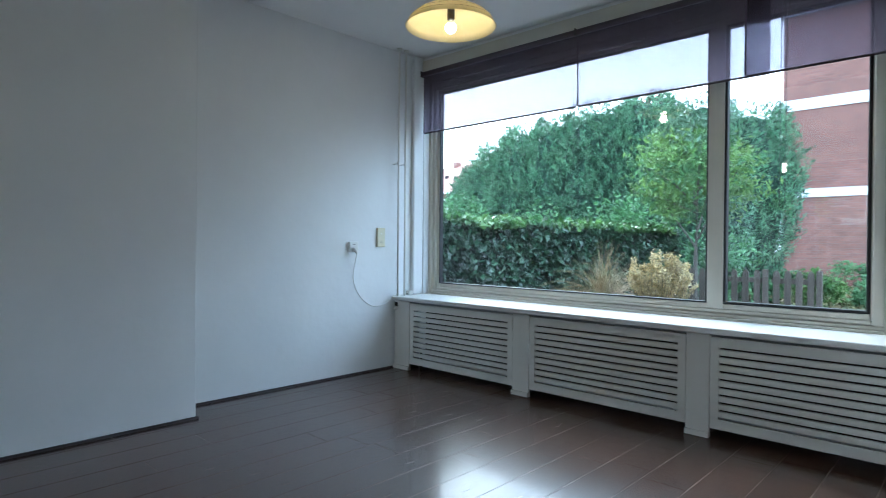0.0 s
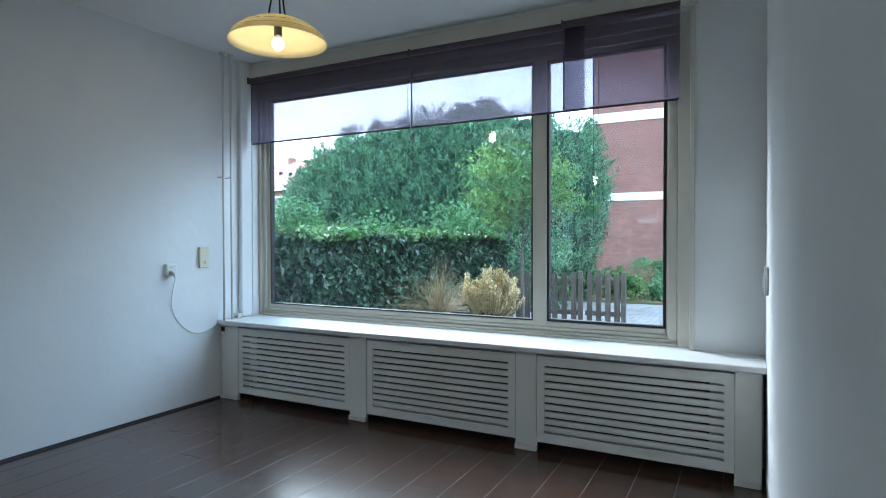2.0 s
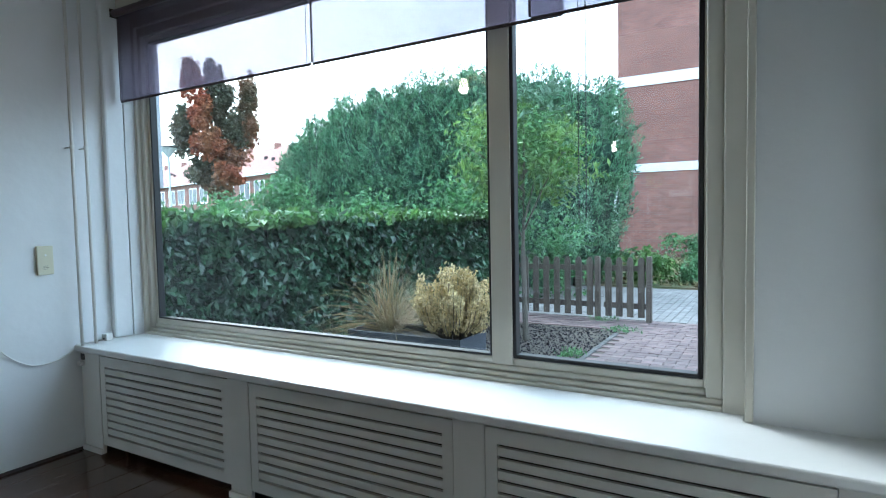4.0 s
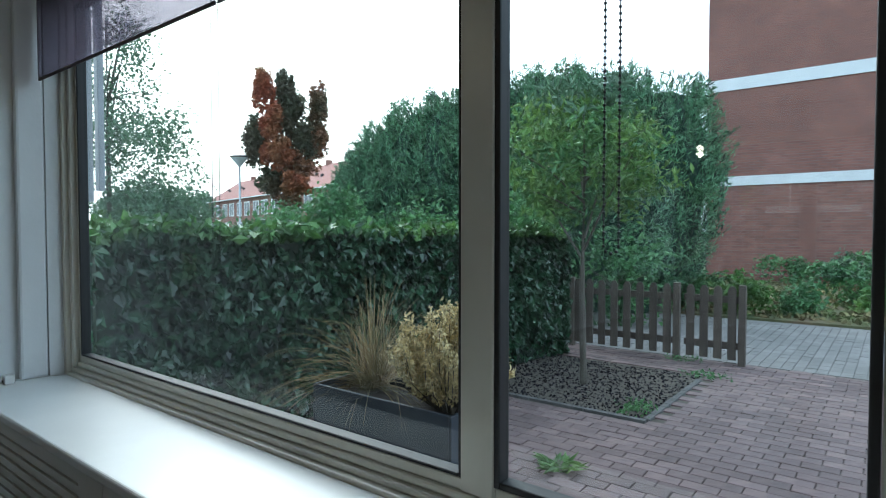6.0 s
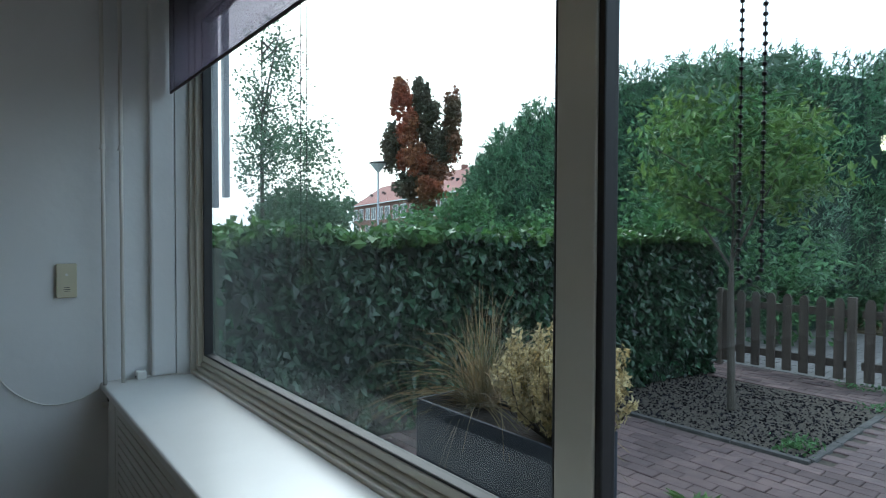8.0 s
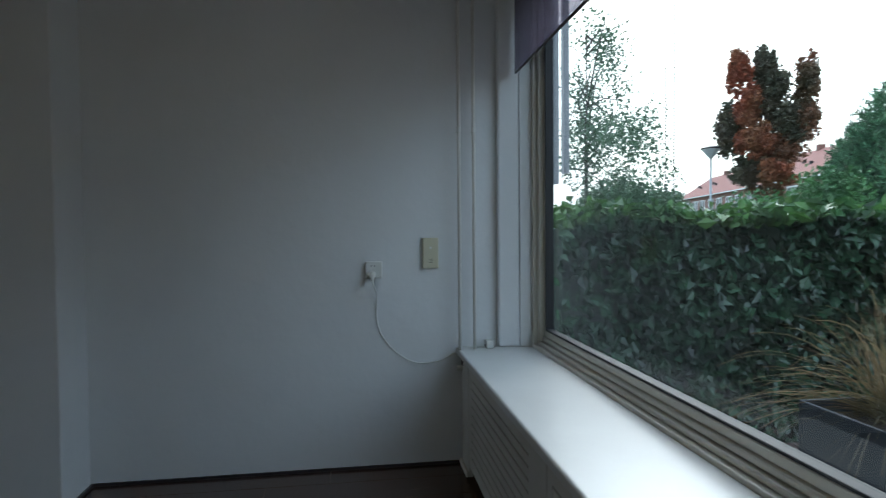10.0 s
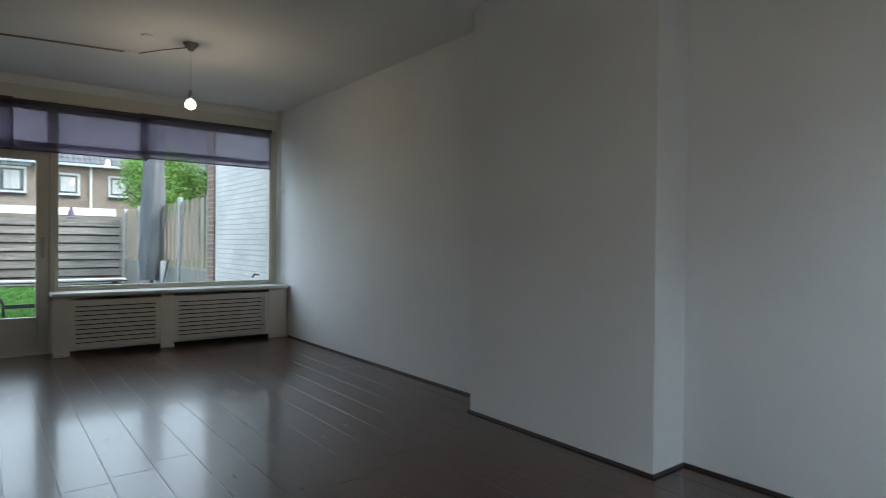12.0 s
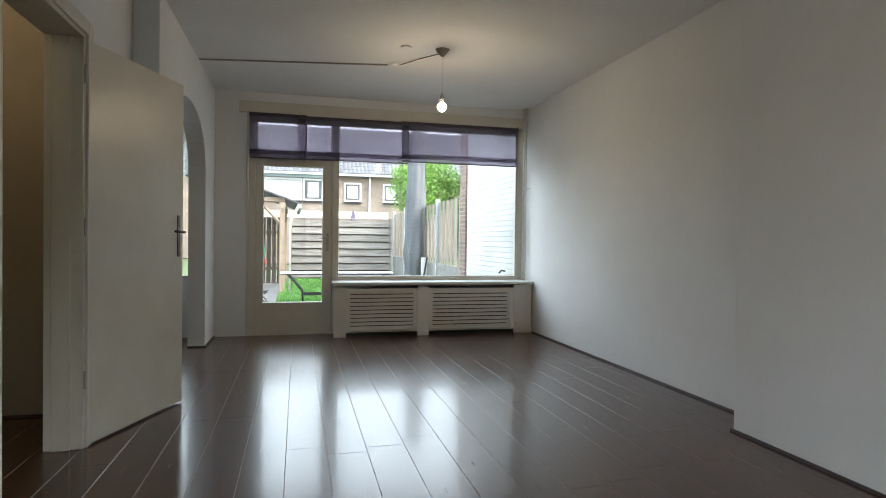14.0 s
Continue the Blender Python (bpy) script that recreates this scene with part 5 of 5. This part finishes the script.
def row_house():
    """One house in its own frame: x along the row, y away from the street."""
    h = thing("row_house", (0, 0, 0), "two-storey red brick row house with an orange tiled roof", "house", group="row of houses")
    w, d, e, r = 6.0, 9.0, 5.5, 8.6
    z0 = G
    part("wall", boxes((0, w, 0, d, z0, e)), M_ROWBRICK, h)
    bm = bmesh.new()
    pts = [(-0.3, e - 0.15), (d / 2, r), (d + 0.3, e - 0.15), (d / 2, r - 0.25)]
    a = [bm.verts.new((0, y, z)) for y, z in pts]
    b = [bm.verts.new((w, y, z)) for y, z in pts]
    bm.faces.new(a)
    bm.faces.new(b[::-1])
    for i in range(4):
        bm.faces.new((a[i], a[(i + 1) % 4], b[(i + 1) % 4], b[i]))
    roof = part("roof", bm, M_REDTILE, h)
    part("gutter", boxes((0, w, -0.42, -0.30, e - 0.2, e - 0.08)), M_WHITEFRAME, h)
    part("chimney", boxes((w - 0.4, w + 0.1, d / 2 - 0.3, d / 2 + 0.3, r - 0.4, r + 0.4)), M_ROWBRICK, h)
    part("roof_vent", boxes((1.2, 1.45, d * 0.25, d * 0.25 + 0.25, e + 1.2, e + 1.9), (3.4, 3.65, d * 0.2, d * 0.2 + 0.25, e + 0.9, e + 1.6)), M_DARKMETAL, h, kind="stuff")
    for x0, x1, za, zb in ((0.7, 2.5, 3.3, 4.8), (3.5, 5.3, 3.3, 4.8), (0.7, 3.1, 0.7, 2.3)):
        win = part("window", frame_bars(x0 - 0.1, x1 + 0.1, za - 0.1, zb + 0.1, -0.03, 0.02, 0.12), M_WHITEFRAME, h)
        win.rotation_euler = (0, 0, 0)
        bpy_mesh = win.data
        for v in bpy_mesh.vertices:
            v.co = Vector((v.co.y, v.co.x - 0.0, v.co.z))
        part("mullion", boxes(((x0 + x1) / 2 - 0.04, (x0 + x1) / 2 + 0.04, -0.035, -0.012, za, zb)), M_WHITEFRAME, win)
        part("pane", boxes((x0, x1, -0.012, -0.002, za, zb)), M_PANE, win)
    return h


first = row_house()
ANG = math.atan2(0.966, 0.258)
for k in range(9):
    m2 = Matrix.Translation((41.4 + 0.258 * (6 * k - 6), 35.4 + 0.966 * (6 * k - 6), 0)) @ Matrix.Rotation(ANG + math.pi, 4, "Z")
    if k:
        copy_thing(first, m2)
    else:
        keep = m2
first.matrix_world = keep


# ---------------- back garden ----------------
structure("terrace", boxes((-4.4, -0.42, -6.0, 0.1, GR - 0.05, GR + 0.002)), M_SLAB, "grey concrete slabs behind the house")
structure("garden_path", boxes((-11.2, -4.4, -6.0, -3.02, GR - 0.05, GR - 0.001)), M_SLAB, "grey slab path beside the lawn")
structure("lawn", boxes((-11.2, -4.4, -3.02, 0.12, GR - 0.05, GR)), M_TURF, "bright green lawn")
rng = np.random.default_rng(31)
blades = np.stack([rng.uniform(-11.0, -4.45, 14000), rng.uniform(-3.05, 0.1, 14000), rng.uniform(GR, GR + 0.035, 14000)], 1)
tagged(new("grass", leaves("grass", blades, 0.035, M_LAWNBLADE, 32, -1.6, 2.2)), "bright green grass of the lawn", kind="stuff")


def lamella_fence():
    f = thing("lamella_fence", (-11, -1.4, GR), "weathered silver-grey horizontal board fence at the garden's end", "fence")
    y0, y1, top = -2.85, -0.02, 1.66
    n = 8
    for k in range(n):
        z = GR + 0.03 + (top - GR - 0.06) * k / n
        hgt = (top - GR - 0.06) / n
        bm = bmesh.new()
        prof = [(-10.995, z + 0.03), (-10.935, z + 0.03), (-10.975, z + hgt - 0.004), (-10.995, z + hgt - 0.004)]
        a = [bm.verts.new((px, y0, pz)) for px, pz in prof]
        c = [bm.verts.new((px, y1, pz)) for px, pz in prof]
        bm.faces.new(a)
        bm.faces.new(c[::-1])
        for i in range(4):
            bm.faces.new((a[i], a[(i + 1) % 4], c[(i + 1) % 4], c[i]))
        part("board", bm, M_LAMELLA, f)
        part("back_board", boxes((-11.01, -10.997, y0, y1, z - 0.01, z + hgt - 0.02)), M_WOODGREY, f)
    for y in (y0 - 0.04, y1 + 0.04):
        part("post", boxes((-11.03, -10.95, y - 0.04, y + 0.04, GR, top + 0.05), bevel=0.005), M_LAMELLA, f)
    part("cap", boxes((-11.03, -10.94, y0, y1, top, top + 0.035), bevel=0.004), M_LAMELLA, f)


def board_fence():
    f = thing("board_fence", (-7, 0.12, GR), "pale vertical board fence on grey concrete panels beside the lawn", "fence")
    posts = [-3.45, -5.3, -7.15, -9.0, -10.85]
    for a, b in zip(posts, posts[1:]):
        n = 12
        for k in range(n):
            x = a + (b - a) * (k + 0.5) / n
            off = 0.03 if k % 2 else 0
            part("board", boxes((x - 0.062, x + 0.062, 0.10 + off, 0.116 + off, 0.61, 1.84), bevel=0.002), M_PALEWOOD, f)
        part("concrete_panel", boxes((b + 0.045, a - 0.045, 0.10, 0.14, GR, 0.245), bevel=0.004), M_KERB, f)
        part("concrete_panel", boxes((b + 0.045, a - 0.045, 0.10, 0.14, 0.25, 0.60), bevel=0.004), M_KERB, f)
    for x in posts:
        part("post", boxes((x - 0.04, x + 0.04, 0.07, 0.15, GR, 1.92), bevel=0.006), M_ZINC, f)


lamella_fence()
board_fence()
um = thing("folded_umbrella", (-12.0, -1.0, GR), "small folded purple umbrella standing behind the board fence", "umbrella")
part("cloth", lathe(bmesh.new(), [(0.02, 1.98), (0.06, 1.85), (0.12, 1.6), (0.10, 1.3), (0.02, 1.2)], (-12.0, -1.0, 0), 14), surface("purple_cloth", (0.14, 0.10, 0.16), None, 5, 0.8), um)
part("pole", tube(bmesh.new(), [(-12.0, -1.0, GR), (-12.0, -1.0, 1.25)], 0.015, 8), M_DARKMETAL, um)
ext_ = thing("neighbour_extension", (-1.8, 0.3, GR), "whitewashed rough brick side wall of an extension", "building")
part("wall", boxes((-2.98, -0.43, 0.06, 0.5, GR, 3.1)), M_WHITEBRICK, ext_)
part("pier", boxes((-3.32, -2.985, 0.03, 0.5, GR, 3.1)), brick_surface("brown_brick_pier", (0.30, 0.19, 0.14), (0.15, 0.095, 0.075), (0.48, 0.44, 0.40), ("X", "Z")), ext_, "bare brown brick pier")
bt = thing("garden_tap", (-1.15, 0.03, 0.66), "small dark garden tap on the white wall", "tap")
bm = bmesh.new()
tube(bm, [(-1.1, 0.06, 0.66), (-1.1, 0.0, 0.67), (-1.1, -0.03, 0.63)], 0.012, 8)
part("spout", bm, M_DARKMETAL, bt)


def parasol():
    cx, cy = -6.5, -0.14
    p = thing("covered_parasol", (cx, cy, GR), "folded garden parasol in a creased grey cover", "parasol")
    bm = bmesh.new()
    rings = []
    rng = np.random.default_rng(44)
    ph = rng.uniform(0, 6, 6)
    for i in range(41):
        u = i / 40
        z = 0.30 + 3.3 * u
        r = 0.235 * (1 - 0.30 * u) * (0.72 + 0.28 * min(1, u * 7)) * (1 if u < 0.97 else 0.5)
        ring = []
        for k in range(36):
            a = 2 * math.pi * k / 36
            rr = r * (1 + 0.09 * math.sin(3 * a + ph[0] + 3.5 * u) + 0.08 * math.sin(7 * a + ph[1] - 9 * u) + 0.04 * math.sin(13 * a + 25 * u) + 0.02 * math.sin(40 * u + 2 * a))
            ring.append(bm.verts.new((cx + 0.02 * math.sin(3 * u) + rr * math.cos(a), cy + 0.03 * u + rr * math.sin(a), z)))
        rings.append(ring)
    for u_, v_ in zip(rings, rings[1:]):
        for k in range(36):
            bm.faces.new((u_[k], u_[(k + 1) % 36], v_[(k + 1) % 36], v_[k]))
    bm.faces.new(rings[-1])
    part("cover", bm, M_COVER, p, smooth=True)
    bm = bmesh.new()
    tube(bm, [(cx, cy, GR), (cx, cy, 0.5)], 0.03, 10)
    part("pole", bm, M_DARKMETAL, p)
    part("foot", boxes((cx - 0.4, cx + 0.4, cy - 0.03, cy + 0.03, GR, GR + 0.05), (cx - 0.03, cx + 0.03, cy - 0.4, cy + 0.4, GR + 0.052, GR + 0.1), bevel=0.005), M_DARKMETAL, p)
    c = thing("garden_chair", (-5.4, 0.0 - 0.25, GR), "folded slatted garden chair leaning by the parasol", "chair")
    part("frame", tube(bmesh.new(), [(-5.9, -0.10, GR), (-5.88, -0.05, 0.3), (-5.85, 0.02, 0.72)], 0.014, 8), M_DARKMETAL, c)
    part("seat", boxes((-5.93, -5.88, -0.10, 0.02, 0.25, 0.7), bevel=0.01), M_TABLE, c)


def bench():
    x, y0, y1, top = -4.62, -2.98, -0.93, 0.46
    b = thing("folding_bench", (x, (y0 + y1) / 2, GR), "low folding bench with pale top and black legs on lawn", "bench")
    part("seat", boxes((x - 0.14, x + 0.14, y0, y1, top - 0.028, top), bevel=0.006), M_TABLE, b)
    part("edge_strip", boxes((x - 0.145, x + 0.145, y0 - 0.006, y1 + 0.006, top - 0.045, top - 0.029), bevel=0.003), M_DARKMETAL, b)
    for s, yy in ((1, y0 + 0.12), (-1, y1 - 0.12)):
        for dx in (-0.11, 0.11):
            bm = bmesh.new()
            tube(bm, [(x + dx, yy, top - 0.03), (x + dx, yy + s * 0.16, 0.26), (x + dx, yy + s * 0.27, 0.12), (x + dx, yy + s * 0.28, GR)], 0.02, 8)
            part("leg", bm, M_DARKMETAL, b, smooth=True)
        part("brace", boxes((x - 0.11, x + 0.11, yy + s * 0.27 - 0.012, yy + s * 0.27 + 0.012, 0.04, 0.075)), M_DARKMETAL, b)
    part("stretcher", boxes((x - 0.012, x + 0.012, y0 + 0.4, y1 - 0.4, 0.03, 0.09), bevel=0.003), M_DARKMETAL, b)


def pergola():
    p = thing("garden_shelter", (-7.5, -3.8, GR), "timber garden shelter with a sloping grey tiled roof", "shelter")
    for x in (-6.6, -9.4):
        part("post", boxes((x - 0.055, x + 0.055, -3.06, -2.95, GR, 1.72), bevel=0.006), M_POSTWOOD, p)
    part("beam", boxes((-9.6, -6.5, -3.07, -2.94, 1.72, 1.84), bevel=0.005), M_POSTWOOD, p)
    part("rafter", boxes((-6.62, -6.54, -5.2, -2.95, 1.86, 1.95)), M_POSTWOOD, p)
    bm = bmesh.new()
    tube(bm, [(-6.58, -3.0, 1.35), (-6.58, -3.42, 1.80)], 0.035, 4)
    part("brace", bm, M_POSTWOOD, p)
    roof = part("roof", boxes((-9.7, -6.45, -5.4, -5.35, 2.6, 2.62)), M_DARKMETAL, p)
    for i in range(11):
        for j in range(9):
            x, y = -6.45 - 0.32 * i, -2.62 - 0.30 * j
            z = 1.80 + 0.36 * (-2.62 - y)
            bm = bmesh.new()
            a = [bm.verts.new(q) for q in ((x, y, z), (x - 0.3, y, z), (x - 0.3, y - 0.33, z + 0.12), (x, y - 0.33, z + 0.12))]
            c = [bm.verts.new(v.co + Vector((0, 0, 0.035))) for v in a]
            bm.faces.new(a)
            bm.faces.new(c[::-1])
            for k in range(4):
                bm.faces.new((a[k], a[(k + 1) % 4], c[(k + 1) % 4], c[k]))
            part("tile", bm, M_GREYTILE, roof)
    part("gutter", tube(bmesh.new(), [(-9.7, -2.66, 1.76), (-6.4, -2.66, 1.76)], 0.05, 10), M_ZINC, p)
    part("downpipe", tube(bmesh.new(), [(-6.5, -2.68, 1.74), (-6.52, -2.80, 1.55), (-6.55, -2.84, 1.4), (-6.55, -2.84, GR)], 0.03, 10), M_WHITEFRAME, p, smooth=True)
    f = thing("slatted_fence", (-9.6, -4.2, GR), "dark vertical slat fence behind the shelter", "fence")
    for k in range(16):
        y = -3.15 - k * 0.135
        part("slat", boxes((-9.62, -9.60, y - 0.055, y + 0.055, GR, 1.62), bevel=0.002), M_WOODGREY, f)
    for z in (0.25, 1.2):
        part("rail", boxes((-9.599, -9.56, -5.3, -3.08, z, z + 0.07)), M_WOODGREY, f)
    g = thing("garden_hose", (-8.8, -3.9, 0.5), "coiled green hose hanging on the fence", "hose")
    bm = bmesh.new()
    for k in range(4):
        tube(bm, [(-9.5 + 0.02 * k, -3.62 + 0.10 * math.sin(a), 0.75 + (0.28 + 0.02 * k) * math.cos(a)) for a in np.linspace(0, 2 * math.pi, 17)], 0.012, 6)
    part("coil", bm, M_GREENHOSE, g, smooth=True)
    part("nozzle", tube(bmesh.new(), [(-9.46, -3.50, 0.55), (-9.46, -3.48, 0.40)], 0.025, 8), M_REDPLASTIC, g)


parasol()
bench()
pergola()
chair = thing("metal_chair", (-4.7, -3.5, GR), "low black metal garden chair beside the bench", "chair")
for dx in (-0.2, 0.2):
    part("leg", tube(bmesh.new(), [(-4.7 + dx, -3.55, 0.35), (-4.7 + dx, -3.4, 0.12), (-4.7 + dx, -3.22, GR)], 0.013, 8), M_DARKMETAL, chair)
    part("leg", tube(bmesh.new(), [(-4.7 + dx, -3.2, 0.1), (-4.7 + dx, -3.5, 0.05), (-4.7 + dx, -3.75, GR)], 0.013, 8), M_DARKMETAL, chair)
part("seat", boxes((-4.92, -4.48, -3.9, -3.5, 0.35, 0.37), bevel=0.004), M_DARKMETAL, chair)

tree("lime_tree", "bright lime green tree beyond the garden fence", "tree", (-16, 2.1, GR), 0.12, 2.6, [("crown", M_LIME, 11000, 0.075, (-16, 2.1, 3.0), (1.9, 1.75, 1.7), 16, 0.45, 0.3, 1.6)], seed=8)
tree("garden_conifer", "dark green conifer beside the lime green tree", "tree", (-15, 3.5, GR), 0.1, 3.0, [("foliage", M_CONIFER, 3500, 0.09, (-15, 3.55, 2.6), (0.65, 0.6, 2.4), 10, 0.45, -0.8, 3)], seed=9)


def back_house():
    h = thing("back_house", (-34, 0, GR), "two-storey sandy brick house row with grey tiled roof and white windows", "house")
    X, e = -30.0, 5.15
    part("wall", boxes((X - 8, X, -14, 14, GR, e)), M_YELLOWBRICK, h)
    bm = bmesh.new()
    pts = [(X + 0.45, e - 0.1), (X - 4.2, 8.6), (X - 8.5, e - 0.1), (X - 4.2, 8.3)]
    a = [bm.verts.new((x, -14.2, z)) for x, z in pts]
    b = [bm.verts.new((x, 14.2, z)) for x, z in pts]
    bm.faces.new(a)
    bm.faces.new(b[::-1])
    for i in range(4):
        bm.faces.new((a[i], a[(i + 1) % 4], b[(i + 1) % 4], b[i]))
    roof = part("roof", bm, M_GREYTILE, h)
    verts, faces = [], []
    slope = (8.6 - e + 0.1) / 4.65
    for j in range(14):
        for i in range(80):
            y0 = -10.0 + i * 0.25
            xa = X + 0.47 - j * 0.33
            za = e - 0.06 + j * 0.33 * slope
            base = len(verts)
            for s in range(5):
                u = s / 4
                wave = 0.035 * math.sin(math.pi * u)
                verts += [(xa, y0 + 0.25 * u, za + wave + 0.03), (xa - 0.35, y0 + 0.25 * u, za + 0.35 * slope + wave)]
            for s in range(4):
                q = base + 2 * s
                faces.append((q, q + 2, q + 3, q + 1))
            faces.append((base, base + 2, base + 4, base + 6, base + 8))
    me = raw_mesh("roof_tiles", verts, faces, M_GREYTILE)
    add_mesh(me, h, "curved grey roof tiles", kind="stuff")
    part("gutter", boxes((X + 0.38, X + 0.52, -14, 14, e - 0.2, e - 0.06)), M_ZINC, h)
    part("fascia", boxes((X + 0.001, X + 0.12, -5.2, -1.0, 4.82, 5.04)), surface("pale_blue_fascia", (0.45, 0.55, 0.60), None, 3, 0.5), h)
    for y0, y1, z0, z1, mat_ in ((0.05, 1.12, 3.42, 4.58, M_PANE), (2.45, 3.5, 3.42, 4.58, M_PANE), (5.0, 6.1, 3.42, 4.58, M_PANE), (-4.9, -2.45, 3.42, 4.75, M_CURTAIN), (-2.40, -1.2, 3.42, 4.75, M_PANE)):
        w = part("window", frame_bars(y0, y1, z0, z1, X + 0.002, X + 0.06, 0.10), M_GREYFRAME, h)
        part("pane", boxes((X + 0.003, X + 0.02, y0 + 0.13, y1 - 0.13, z0 + 0.13, z1 - 0.13)), mat_, w)
        if mat_ is M_PANE:
            part("blind", boxes((X + 0.021, X + 0.026, (y0 + y1) / 2 - 0.33, (y0 + y1) / 2 + 0.33, z0 + 0.2, z1 - 0.2)), M_CURTAIN, w)
        part("sill", boxes((X + 0.001, X + 0.1, y0, y1, z0 - 0.12, z0 - 0.002)), M_DARKMETAL, w)
    part("downpipe", tube(bmesh.new(), [(X + 0.1, 1.62, 2.0), (X + 0.1, 1.62, 5.0)], 0.05, 8), M_WHITEFRAME, h)
    s = thing("garden_shed", (-22.5, -1, GR), "flat-roofed outbuilding with a white roof edge", "shed")
    part("wall", boxes((-25, -22.05, -4.2, 1.55, GR, 2.1)), M_YELLOWBRICK, s)
    part("fascia", boxes((-25, -22.0, -4.25, 1.6, 2.1, 2.42)), M_WHITEFRAME, s)


back_house()

# ---------------- floors, laid last ----------------
floor = tagged(thing("floor", (3.4, -1.8, -0.014), "dark brown laminate planks with edge glints painted into the joints", ""), kind="structure")


def plank_mesh(length, width):
    bm = boxes((0, length, -width / 2, width / 2, -0.012, 0.0))
    edges = [e for e in bm.edges if all(v.co.z > -0.001 for v in e.verts)]
    bmesh.ops.bevel(bm, geom=edges, offset=0.0008, segments=1, affect="EDGES")
    return finish(bm, "plank", M_PLANK)


PITCH = 0.198
shared = {}
lay = random.Random(4)
yk = -2.53 + PITCH / 2 + 13 * PITCH
while yk > -5.8:
    x = XR - 1.0 * lay.random()
    while x < XF:
        a, b = max(x, XR + 0.002), min(x + 1.285, XF - 0.002)
        if b - a > 0.05 and yk < 0.08:
            key = round(b - a, 3)
            if key not in shared:
                shared[key] = plank_mesh(key - 0.0022, PITCH - 0.0026)
            ob = new("plank", shared[key])
            ob.parent = floor
            ob.location = (a - 3.4, yk + 1.8, 0.014)
        x += 1.285
    yk -= PITCH

paving = tagged(thing("paving", (10.1, -2.7, G), "red-purple paving bricks of the front path", ""), kind="structure")
base, f = slab_block(1, (0.0495, 0.10, 0.045))
brick_me = raw_mesh("brick", base.tolist(), f.tolist(), M_PAVER)
lay = random.Random(8)
for p in NEAR:
    ob = new("brick", brick_me)
    ob.parent = paving
    ob.location = (p[0] - 10.1, p[1] + 2.7, lay.uniform(-0.0015, 0.0015))
    ob.rotation_euler = (lay.uniform(-0.012, 0.012), lay.uniform(-0.012, 0.012), lay.uniform(-0.006, 0.006))
